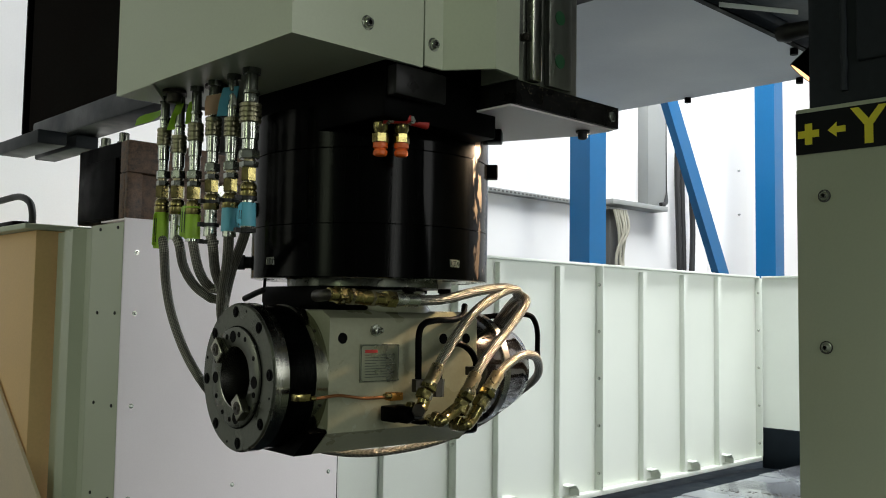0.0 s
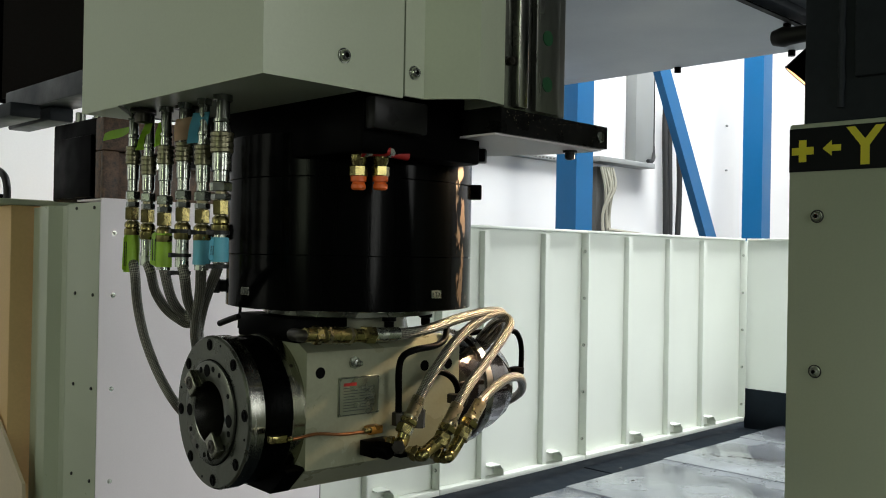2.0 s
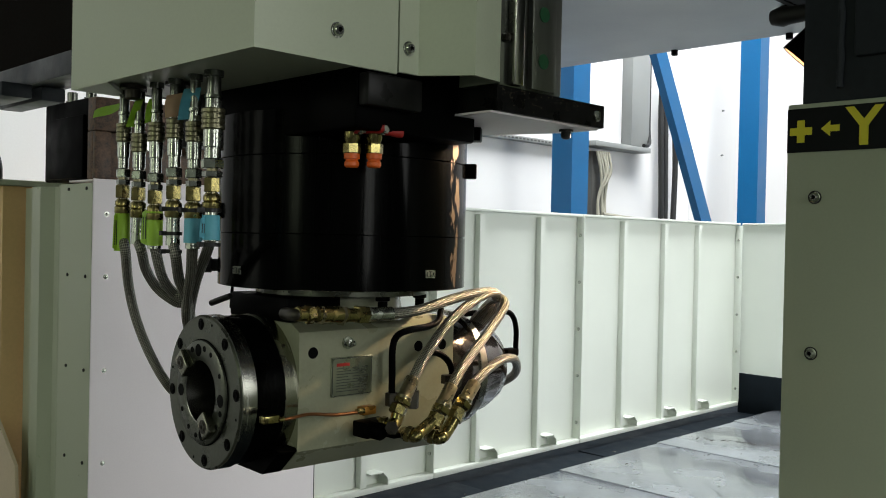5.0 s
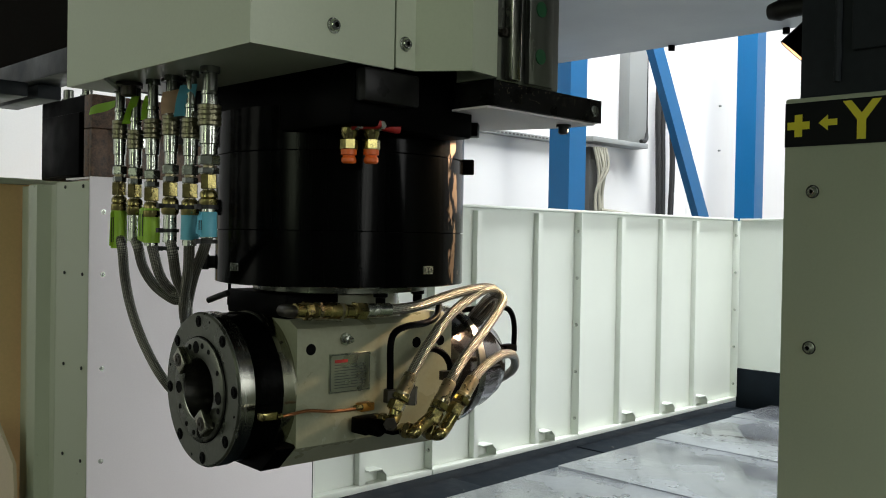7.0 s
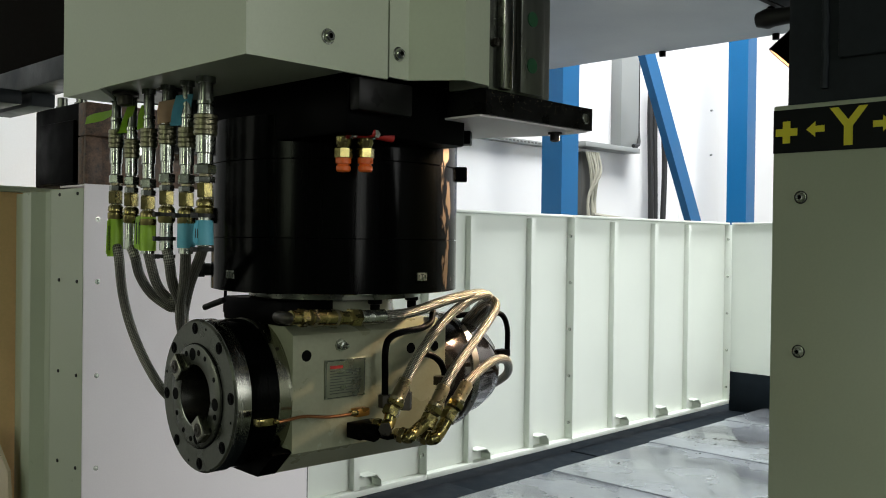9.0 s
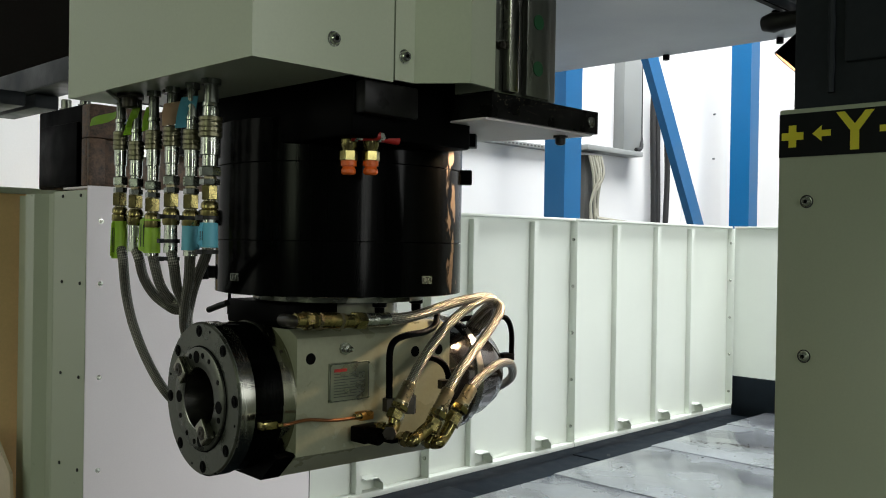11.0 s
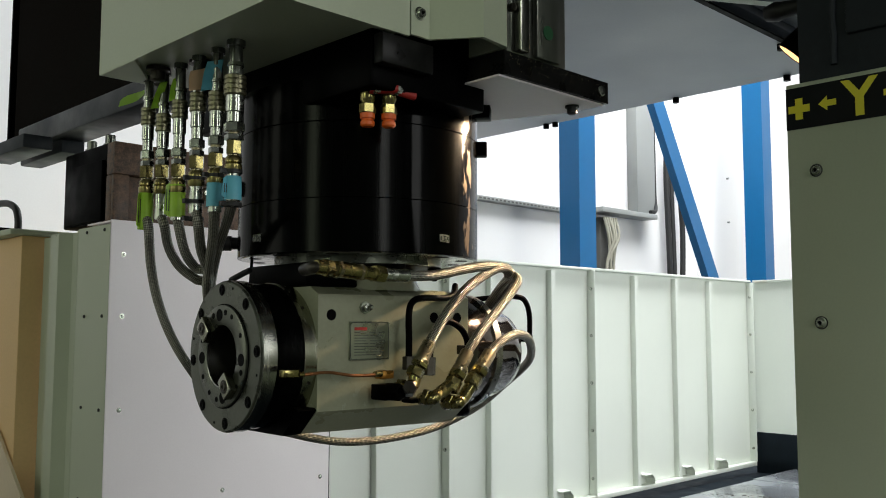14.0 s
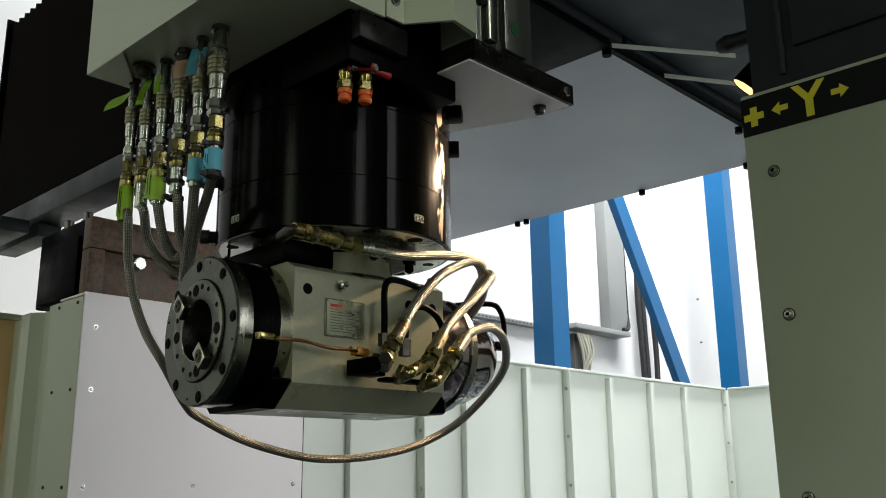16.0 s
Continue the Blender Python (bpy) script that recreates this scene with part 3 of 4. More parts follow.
for x, z in ((0.629, 0.182), (0.732, 0.179), (0.629, 0.62), (0.732, 0.62)):
    part("washer", cyl(B(), (x, 0.781, z), (x, 0.7795, z), 0.0085, 24, chamfer=0.0004), ZINC, t)
    part("screw", lathe(B(), (x, 0.7795, z), (0, -1, 0), [(0, 0.0068), (0.002, 0.0066), (0.0045, 0.005), (0.0045, 0.0028), (0.0015, 0.0028), (0.0015, 0)], 20), ZINC, t)
    part("hex_socket", cyl(B(), (x, 0.778, z), (x, 0.7775, z), 0.003, 6, flat=True), HOLE, t)

# ---- ram, guide and saddle plate ----
t = thing("ram", (0.83, 1.0, 0.1), "black steel ram body of the milling machine", "machine ram")
part("body", bx(B(), 0.62, 1.02, 0.80, 1.24, 0.157, 1.5, 0.006), BLACK, t)
part("lower_block", bx(B(), 0.675, 0.87, 0.803, 1.2, 0.085, 0.156, 0.004), BLACK, t)
part("front_block", bx(B(), 0.677, 0.760, 0.785, 0.8025, 0.110, 0.147, 0.003), OILBLACK, t)
t = thing("linear_guide", (0.91, 0.76, 0.16), "oily steel linear guide with green bore caps", "linear guide")
part("mounting_face", bx(B(), 0.842, 0.962, 0.7405, 0.799, 0.149, 1.5, 0.002), OILSTEEL, t)
part("rail", bx(B(), 0.856, 0.874, 0.728, 0.740, 0.150, 1.5, 0.002), TURNED, t)
part("rail_cover", bx(B(), 0.893, 0.940, 0.732, 0.740, 0.150, 1.5, 0.0015), OILSTEEL, t)
for k in range(14):
    z = 0.186 + k * 0.058
    part("bore_cap", cyl(B(), (0.914, 0.732, z), (0.914, 0.7308, z), 0.0095, 24), GREENP, t)
    if k % 2 == 0:
        part("bolt", cyl(B(), (0.850, 0.7404, z + 0.02), (0.850, 0.733, z + 0.02), 0.0055, 12, chamfer=0.001), DARKMET, t)
t = thing("saddle_plate", (0.94, 0.9, 0.118), "oily black steel plate under the guide", "steel plate")
bm = prism(B(), [(0.838, 0.740), (1.056, 0.739), (1.056, 0.80), (0.985, 1.0), (0.828, 1.0)], "z", 0.1185, 0.1485)
part("plate", bevel_all(bm, 0.002, 1), OILBLACK, t)
part("bolt", cyl(B(), (1.037, 0.740, 0.133), (1.037, 0.7345, 0.133), 0.0072, 20, chamfer=0.001), ZINC, t)
part("underside_sheet", prism(B(), [(0.832, 0.744), (1.050, 0.744), (1.050, 0.80), (0.98, 0.99), (0.832, 0.99)], "z", 0.1158, 0.1183), SHEETW, t)
part("plug", lathe(B(), (1.02, 0.775, 0.119), (0, 0, -1), [(0, 0.010), (0.006, 0.010), (0.006, 0.007), (0.014, 0.007), (0.016, 0.004), (0.016, 0)], 14), BLACKRUB, t)

rng = random.Random(11)
bm = B()
for i in range(130):
    x, z = (rng.uniform(0.845, 1.05), 0.1475 - abs(rng.gauss(0, 0.009))) if i < 105 else (rng.uniform(1.018, 1.05), rng.uniform(0.124, 0.146))
    r = rng.uniform(0.0003, 0.0009)
    lathe(bm, (x, 0.7396, max(z, 0.124)), (0, -1, 0), [(-0.0006, r), (0.0002, r * 0.9), (0.0006, r * 0.4), (0.0006, 0)], 7)
part("oil_drops", bm, OLIVEBRASS, t, "beads of oil and fine swarf")

# ---- rotary drum ----
CX, CY, CR = 0.828, 1.010, 0.169
t = thing("rotary_drum", (CX, CY, -0.1), "glossy black rotary axis drum with machined grooves", "rotary axis")
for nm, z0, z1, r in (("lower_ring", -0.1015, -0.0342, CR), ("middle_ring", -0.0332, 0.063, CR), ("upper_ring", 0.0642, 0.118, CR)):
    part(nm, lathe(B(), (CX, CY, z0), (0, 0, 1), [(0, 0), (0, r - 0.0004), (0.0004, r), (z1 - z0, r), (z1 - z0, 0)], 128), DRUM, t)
part("core", lathe(B(), (CX, CY, -0.0995), (0, 0, 1), [(0, 0), (0, CR - 0.003), (0.2165, CR - 0.003), (0.2165, 0)], 64), BLACK, t)
part("base_ring", lathe(B(), (CX, CY, -0.1028), (0, 0, 1), [(0, 0.119), (0, CR - 0.006), (0.0011, CR - 0.005), (0.0011, 0.119), (0, 0.119)], 96), TURNED, t, "bright ground steel ring under the drum")
for k in range(12):
    a = radians(30 * k + 8)
    p = Vector((CX + 0.147 * math.cos(a), CY + 0.147 * math.sin(a), -0.1032))
    part("bolt_hole", cyl(B(), p, p + Vector((0, 0, 0.002)), 0.0085 if k % 3 else 0.011, 18), HOLE, t)
for k in range(5):
    a = radians(-100 + 52 * k)
    p = Vector((CX + 0.108 * math.cos(a), CY + 0.108 * math.sin(a), -0.1125))
    part("clamp_pin", lathe(B(), p, (0, 0, -1), [(-0.001, 0), (-0.001, 0.0095), (0.005, 0.0095), (0.006, 0.0065), (0.015, 0.0065), (0.018, 0.003), (0.018, 0)], 14), BLACK, t)
part("clamp_ring", lathe(B(), (CX, CY, -0.112), (0, 0, 1), [(0, 0), (0, 0.118), (0.010, 0.118), (0.010, 0)], 64), FACE, t)

# ---- milling head ----
HC = (CX, CY, -0.232)
head = thing("milling_head", HC, "cream painted right-angle milling head with a steel spindle nose", "milling head", turn=-3.5)
bm = prism(B(), [(-0.094, -0.068), (-0.058, -0.098), (0.058, -0.098), (0.094, -0.068), (0.094, 0.078), (0.075, 0.088), (-0.075, 0.088), (-0.094, 0.078)], "x", -0.129, 0.125)
part("housing", bevel_all(bm, 0.004, 3, 20), BODY, head, local=True)
part("neck", lathe(B(), (0, 0, 0.086), (0, 0, 1), [(0, 0), (0, 0.09), (0.012, 0.083), (0.03, 0.080), (0.034, 0)], 64), BODY, head, local=True)
part("flange", lathe(B(), (-0.208, 0, 0), (1, 0, 0), [(0.0, 0.0635), (0, 0.093), (0.002, 0.095), (0.022, 0.095), (0.0225, 0.0635), (0.0, 0.0635)], 96), FACE, head, local=True)
part("flange_rim", lathe(B(), (-0.2055, 0, 0), (1, 0, 0), [(0, 0.0948), (0.0008, 0.0956), (0.019, 0.0956), (0.0196, 0.0945), (0, 0.0945), (0, 0.0948)], 96), TURNED, head, local=True)
part("bearing_cap", lathe(B(), (-0.185, 0, 0), (1, 0, 0), [(0, 0.045), (0, 0.0935), (0.038, 0.0935), (0.038, 0.045), (0, 0.045)], 96), BLACKGLOSS, head, local=True)
part("steel_collar", lathe(B(), (-0.147, 0, 0), (1, 0, 0), [(0, 0.045), (0, 0.0945), (0.018, 0.0945), (0.0185, 0.045), (0, 0.045)], 96), COLLAR, head, local=True)
part("end_plate", lathe(B(), (0.115, 0, 0), (1, 0, 0), [(0, 0), (0, 0.086), (0.0004, 0.086), (0.0004, 0)], 64), BLACKGLOSS, head, local=True)

col = [o for o in ORIGIN if o.name == "near_column"][0]
part("nozzle", lathe(B(), (PX + 0.012, 0.447, 0.46), (-1, 0, 0), [(0, 0), (0, 0.010), (0.02, 0.010), (0.02, 0.014), (0.032, 0.014), (0.032, 0.007), (0.024, 0.007), (0.024, 0)], 18), BRASS, col)

# ---- details of the spindle nose ----
FU = -0.208
for k in range(8):
    a = radians(45 * k - 5)
    p = Vector((FU, 0.084 * math.cos(a), 0.084 * math.sin(a)))
    part("counterbore", cyl(B(), p - Vector((0.0004, 0, 0)), p + Vector((0.002, 0, 0)), 0.0074, 18), HOLE, head, local=True)
    part("cap_screw", lathe(B(), p - Vector((0.0006, 0, 0)), (-1, 0, 0), [(0, 0.0052), (0.0012, 0.0048), (0.0012, 0.0025), (0.0006, 0.0025), (0.0006, 0)], 14), BLACK, head, local=True)
    a2 = radians(45 * k + 14)
    p = Vector((FU, 0.087 * math.cos(a2), 0.087 * math.sin(a2)))
    if k % 2 == 0:
        part("pin_hole", cyl(B(), p - Vector((0.0004, 0, 0)), p + Vector((0.002, 0, 0)), 0.0018, 10), HOLE, head, local=True)
SU = FU - 0.0035
part("spindle_face", lathe(B(), (FU, 0, 0), (-1, 0, 0), [(0.0, 0.0386), (0.0030, 0.0390), (0.0035, 0.0397), (0.0035, 0.0635), (0.0030, 0.0642), (0.0005, 0.0642)], 72), FACE, head, "turned steel spindle face", local=True)
part("groove", lathe(B(), (FU - 0.0003, 0, 0), (-1, 0, 0), [(0, 0.0642), (0.0002, 0.0642), (0.0002, 0.0660), (0, 0.0660)], 72), HOLE, head, local=True)
part("taper_bore", lathe(B(), (FU - 0.0036, 0, 0), (1, 0, 0), [(0, 0.0395), (0.0005, 0.0385), (0.10, 0.0230), (0.10, 0)], 64), BORE, head, "polished steel taper bore", local=True)
for k, (ang, r) in enumerate([(83, 0.0105), (263, 0.0105), (-4, 0.0075), (184, 0.0075), (20, 0.0042), (66, 0.0042), (100, 0.0042), (-30, 0.0036), (-58, 0.0036), (118, 0.0036), (200, 0.0042), (222, 0.0042), (238, 0.0036), (152, 0.0036), (280, 0.0036)]):
    a = radians(ang)
    rad = 0.0520 if r > 0.005 else 0.0555
    p = Vector((SU, rad * math.cos(a), rad * math.sin(a)))
    rr = 0.0078 if r > 0.005 else r * 0.9
    part("bolt_hole", cyl(B(), p - Vector((0.0004, 0, 0)), p + Vector((0.002, 0, 0)), rr, 16), HOLE, head, local=True)
for ang in (46, 231):
    m = Matrix.Translation((SU, 0, 0)) @ Matrix.Rotation(radians(ang), 4, "X")
    bm = bx(B(), -0.011, 0.0, 0.0320, 0.0600, -0.0105, 0.0105, 0.0015)
    bm.transform(m)
    key = part("drive_key", bm, COLLAR, head, "worn steel drive key", local=True)
    bm = lathe(B(), (-0.0111, 0.047, 0), (-1, 0, 0), [(0, 0.0085), (0.0004, 0.0085), (0.0004, 0.006), (0.0016, 0.0055), (0.0016, 0.0026), (0.0002, 0.0026), (0.0002, 0)], 16)
    bm.transform(m)
    part("key_screw", bm, DARKMET, key, local=True)
for k in range(6):
    a = radians(60 * k + 20)
    p = Vector((-0.138, 0.0945 * math.cos(a), 0.0945 * math.sin(a)))
    part("set_screw", cyl(B(), p * 1.0, p + Vector((0, math.cos(a), math.sin(a))) * 0.0008, 0.0022, 10), DARKMET, head, local=True)
# lower wedge under the cap
bm = prism(B(), [(-0.094, -0.066), (-0.058, -0.0985), (0.058, -0.0985), (0.094, -0.066), (0.090, -0.063), (-0.090, -0.063)], "x", -0.156, -0.1295)
part("cap_foot", bevel_all(bm, 0.003, 2, 20), BLACK, head, local=True)

# ---- details of the head's housing ----
HY = -0.094
def face_hole(u, w, r):
    part("threaded_hole", cyl(B(), (u, HY - 0.0004, w), (u, HY + 0.003, w), r, 20), HOLE, head, local=True)


face_hole(-0.109, 0.052, 0.0072)
face_hole(0.061, 0.050, 0.0074)
face_hole(0.104, 0.050, 0.0074)
part("grease_nipple", lathe(B(), (-0.058, HY, 0.062), (0, -1, 0), [(0, 0), (0, 0.008), (0.004, 0.008), (0.004, 0.0055), (0.010, 0.0055), (0.011, 0.003), (0.016, 0.0035), (0.018, 0.002), (0.018, 0)], 8), ZINC, head, local=True)
bm = bx(B(), -0.0822, -0.0185, HY - 0.0022, HY - 0.0002, -0.006, 0.044, 0.0005, 1)
plate = part("name_plate", bm, PLATE, head, "engraved aluminium name plate with a red heading", local=True)
part("frame_line", prism(B(), [(-0.0812, -0.005), (-0.0195, -0.005), (-0.0195, 0.043), (-0.0812, 0.043)], "y", HY - 0.0024, HY - 0.00221), INK, plate, local=True)
part("inner_field", prism(B(), [(-0.0802, -0.004), (-0.0205, -0.004), (-0.0205, 0.042), (-0.0802, 0.042)], "y", HY - 0.0026, HY - 0.00241), PLATE, plate, local=True)
part("heading_bar", bx(B(), -0.075, -0.055, HY - 0.0029, HY - 0.00261, 0.0325, 0.0365), RED, plate, local=True)
for i in range(9):
    w = 0.0292 - i * 0.0036
    for u0, u1 in ((-0.075, -0.057 + 0.004 * ((i * 7) % 3)), (-0.050, -0.041 + 0.003 * (i % 2)), (-0.036, -0.026 - 0.003 * (i % 3))):
        part("text_bar", bx(B(), u0, u1, HY - 0.0029, HY - 0.00261, w, w + 0.0011), TEXTGREY, plate, local=True)
for u, w in ((-0.0805, -0.0035), (-0.0205, -0.0035), (-0.0805, 0.0415), (-0.0205, 0.0415)):
    part("rivet", cyl(B(), (u, HY - 0.0022, w), (u, HY - 0.0036, w), 0.0014, 10), ZINC, plate, local=True)
# rear end: round black cover with ribbed ring
part("rear_barrel", lathe(B(), (0.1155, 0, 0), (1, 0, 0), [(0, 0), (0, 0.088), (0.014, 0.089), (0.018, 0.084), (0.078, 0.086), (0.088, 0.079), (0.128, 0.072), (0.152, 0.062), (0.166, 0.042), (0.168, 0)], 64), FILM, head, local=True)
part("rear_ring", lathe(B(), (0.190, 0, 0), (1, 0, 0), [(0, 0.080), (0, 0.0875), (0.012, 0.0875), (0.012, 0.080)], 64), STEEL, head, local=True)
part("rear_motor", bx(B(), 0.1165, 0.172, -0.052, 0.06, -0.0945, -0.070, 0.008, 3), BLACKGLOSS, head, local=True)
# black clamp block, lever and pins under the drum
part("clamp_block", bx(B(), -0.135, -0.055, -0.075, 0.07, 0.0885, 0.1195, 0.003), BLACK, head, local=True)
# black disc added in place of the shade between neck and drum
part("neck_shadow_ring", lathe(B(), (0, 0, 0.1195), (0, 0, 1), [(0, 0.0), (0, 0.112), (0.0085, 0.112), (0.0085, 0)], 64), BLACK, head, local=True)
lever = part("clamp_lever", tube(B(), [(0.690, 1.075, -0.118), (0.688, 1.093, -0.123), (0.686, 1.116, -0.130)], 0.0042, 10), BLACKRUB, head)
part("lever_pin", cyl(B(), (0.700, 1.086, -0.100), (0.700, 1.089, -0.135), 0.0022, 10), BLACK, head)

# copper line along the face
t = thing("copper_lube_line", (0.710, 0.905, -0.253), "thin copper lubrication pipe with brass elbows", "pipe")
part("pipe", tube(B(), [(0.654, 0.905, -0.253), (0.668, 0.903, -0.252), (0.697, 0.905, -0.251), (0.734, 0.903, -0.256), (0.768, 0.898, -0.256)], 0.0021, 10), COPPER, t)
part("elbow", bx(B(), *(0.630, 0.651, 0.902, 0.914, -0.255, -0.246), 0.0012), BRASS, t)
part("elbow", bx(B(), *(0.776, 0.798, 0.898, 0.912, -0.262, -0.251), 0.002), AMBER, t)
part("ferrule", cyl(B(), (0.765, 0.899, -0.255), (0.776, 0.898, -0.255), 0.0036, 12), BRASS, t)
part("ferrule", cyl(B(), (0.651, 0.904, -0.252), (0.658, 0.904, -0.252), 0.0034, 12), BRASS, t)

# manifold with three swivel fittings
t = thing("hydraulic_manifold", (0.788, 0.890, -0.283), "oily black hydraulic manifold with brass elbows", "manifold")
part("block", bx(B(), *(0.768, 0.812, 0.882, 0.910, -0.288, -0.268), 0.002), BLACK, t)
part("side_bar", bx(B(), *(0.8125, 0.885, 0.880, 0.902, -0.294, -0.288), 0.003), BLACK, t)
part("knob", lathe(B(), (0.778, 0.866, -0.277), (0, -1, 0), [(-0.02, 0), (-0.02, 0.011), (0.0, 0.011), (0.004, 0.008), (0.004, 0)], 18), BLACK, t)
part("plug", hexnut(B(), (0.803, 0.875, -0.277), (0.781, 0.850, -0.270), 0.009), DARKMET, t)
t = thing("hose_fitting", (0.797, 0.868, -0.270), "brass hydraulic elbow fitting with swivel nuts", "fitting", "hose fittings on the head")
part("elbow", tube(B(), [(0.804, 0.900, -0.275), (0.793, 0.868, -0.272), (0.804, 0.868, -0.267), (0.809, 0.868, -0.251)], 0.0085, 14, 6), BRASS, t)
part("elbow_nut", hexnut(B(), (0.788, 0.879, -0.270), (0.791, 0.872, -0.271), 0.0105), BRASS, t)
p0, p1 = Vector((0.809, 0.868, -0.251)), Vector((0.827, 0.868, -0.224))
part("swivel_nut", hexnut(B(), p0.lerp(p1, -0.28), p0.lerp(p1, 0.10), 0.0112), BRASS, t)
part("swivel_nut", hexnut(B(), p0.lerp(p1, 0.16), p0.lerp(p1, 0.36), 0.0122, 0.4), BRASS, t)
part("ferrule", lathe(B(), p0.lerp(p1, 0.36), p1 - p0, [(0, 0), (0, 0.0100), (0.004, 0.0105), (0.006, 0.0092), (0.030, 0.0092), (0.032, 0.0078), (0.032, 0)], 20), OLIVEBRASS, t)
t = thing("hose_fitting", (0.826, 0.852, -0.284), "brass hydraulic elbow fitting with swivel nuts", "fitting", "hose fittings on the head")
part("elbow", tube(B(), [(0.834, 0.884, -0.289), (0.822, 0.852, -0.286), (0.834, 0.852, -0.281), (0.861, 0.852, -0.267)], 0.0085, 14, 6), BRASS, t)
part("elbow_nut", hexnut(B(), (0.817, 0.863, -0.283), (0.820, 0.856, -0.285), 0.0105), BRASS, t)
p0, p1 = Vector((0.861, 0.852, -0.267)), Vector((0.886, 0.852, -0.230))
part("swivel_nut", hexnut(B(), p0.lerp(p1, -0.28), p0.lerp(p1, 0.10), 0.0112), BRASS, t)
part("swivel_nut", hexnut(B(), p0.lerp(p1, 0.16), p0.lerp(p1, 0.36), 0.0122, 0.4), BRASS, t)
part("ferrule", lathe(B(), p0.lerp(p1, 0.36), p1 - p0, [(0, 0), (0, 0.0100), (0.004, 0.0105), (0.006, 0.0092), (0.030, 0.0092), (0.032, 0.0078), (0.032, 0)], 20), OLIVEBRASS, t)
t = thing("hose_fitting", (0.868, 0.850, -0.293), "brass hydraulic elbow fitting with swivel nuts", "fitting", "hose fittings on the head")
part("elbow", tube(B(), [(0.877, 0.882, -0.298), (0.864, 0.850, -0.294), (0.876, 0.850, -0.289), (0.899, 0.850, -0.264)], 0.0085, 14, 6), BRASS, t)
part("elbow_nut", hexnut(B(), (0.858, 0.861, -0.291), (0.861, 0.854, -0.293), 0.0105), BRASS, t)
p0, p1 = Vector((0.899, 0.850, -0.264)), Vector((0.929, 0.850, -0.230))
part("swivel_nut", hexnut(B(), p0.lerp(p1, -0.28), p0.lerp(p1, 0.10), 0.0112), BRASS, t)
part("swivel_nut", hexnut(B(), p0.lerp(p1, 0.16), p0.lerp(p1, 0.36), 0.0122, 0.4), BRASS, t)
part("ferrule", lathe(B(), p0.lerp(p1, 0.36), p1 - p0, [(0, 0), (0, 0.0100), (0.004, 0.0105), (0.006, 0.0092), (0.030, 0.0092), (0.032, 0.0078), (0.032, 0)], 20), OLIVEBRASS, t)


# braided hoses on the head
t = thing("braided_hose", (0.754, 0.865, -0.130), "steel braided hydraulic hose arching over the head", "hose", "braided hoses on the head")
part("braid", tube(B(), [(0.754, 0.865, -0.130), (0.788, 0.862, -0.130), (0.837, 0.862, -0.127), (0.902, 0.865, -0.115), (0.957, 0.870, -0.109), (1.004, 0.885, -0.112), (1.057, 0.930, -0.131), (1.074, 0.970, -0.161), (1.058, 0.990, -0.188)], 0.0068, 16, 10), BRAID, t)
t = thing("neck_fitting", (0.694, 0.866, -0.128), "row of brass hydraulic adapters at the neck", "fitting")
part("elbow", tube(B(), [(0.654, 0.900, -0.127), (0.647, 0.868, -0.126), (0.665, 0.866, -0.126)], 0.0075, 14, 6), DARKMET, t)
part("adapter", cyl(B(), (0.646, 0.866, -0.125), (0.671, 0.866, -0.126), 0.0088, 16, chamfer=0.001), BRASS, t)
part("tee", cyl(B(), (0.671, 0.866, -0.126), (0.720, 0.866, -0.129), 0.0098, 18, chamfer=0.003), BRASS, t)
for u0, u1, r in ((0.662, 0.668, 0.0108), (0.677, 0.682, 0.0116), (0.709, 0.714, 0.0114), (0.7365, 0.743, 0.0108)):
    part("ring_nut", hexnut(B(), (u0, 0.866, -0.1255 - (u0 - 0.65) * 0.05), (u1, 0.866, -0.1255 - (u1 - 0.65) * 0.05), r), OLIVEBRASS, t)
part("collar", cyl(B(), (0.718, 0.866, -0.129), (0.735, 0.866, -0.130), 0.0085, 16, chamfer=0.001), BRASS, t)
part("nut", hexnut(B(), (0.734, 0.866, -0.129), (0.750, 0.866, -0.130), 0.0115), BRASS, t)
part("nut", hexnut(B(), (0.658, 0.866, -0.126), (0.669, 0.866, -0.126), 0.0112, 0.3), BRASS, t)
part("ferrule", cyl(B(), (0.750, 0.866, -0.130), (0.788, 0.862, -0.130), 0.0088, 18, chamfer=0.001), ZINC, t)
t = thing("braided_hose", (0.821, 0.868, -0.233), "steel braided hydraulic hose bent over from its fitting", "hose", "braided hoses on the head")
part("braid", tube(B(), [(0.821, 0.868, -0.233), (0.827, 0.868, -0.224), (0.842, 0.868, -0.203), (0.864, 0.868, -0.177), (0.900, 0.868, -0.144), (0.944, 0.868, -0.120), (0.980, 0.872, -0.110), (1.017, 0.890, -0.116), (1.069, 0.940, -0.141), (1.073, 0.980, -0.175)], 0.0068, 16, 10), BRAID, t)
t = thing("braided_hose", (0.879, 0.852, -0.240), "steel braided hydraulic hose bent over from its fitting", "hose", "braided hoses on the head")
part("braid", tube(B(), [(0.879, 0.852, -0.240), (0.886, 0.852, -0.230), (0.913, 0.855, -0.204), (0.952, 0.860, -0.175), (0.988, 0.865, -0.148), (1.013, 0.872, -0.128), (1.022, 0.890, -0.120), (1.045, 0.930, -0.131), (1.066, 0.980, -0.161)], 0.0068, 16, 10), BRAID, t)



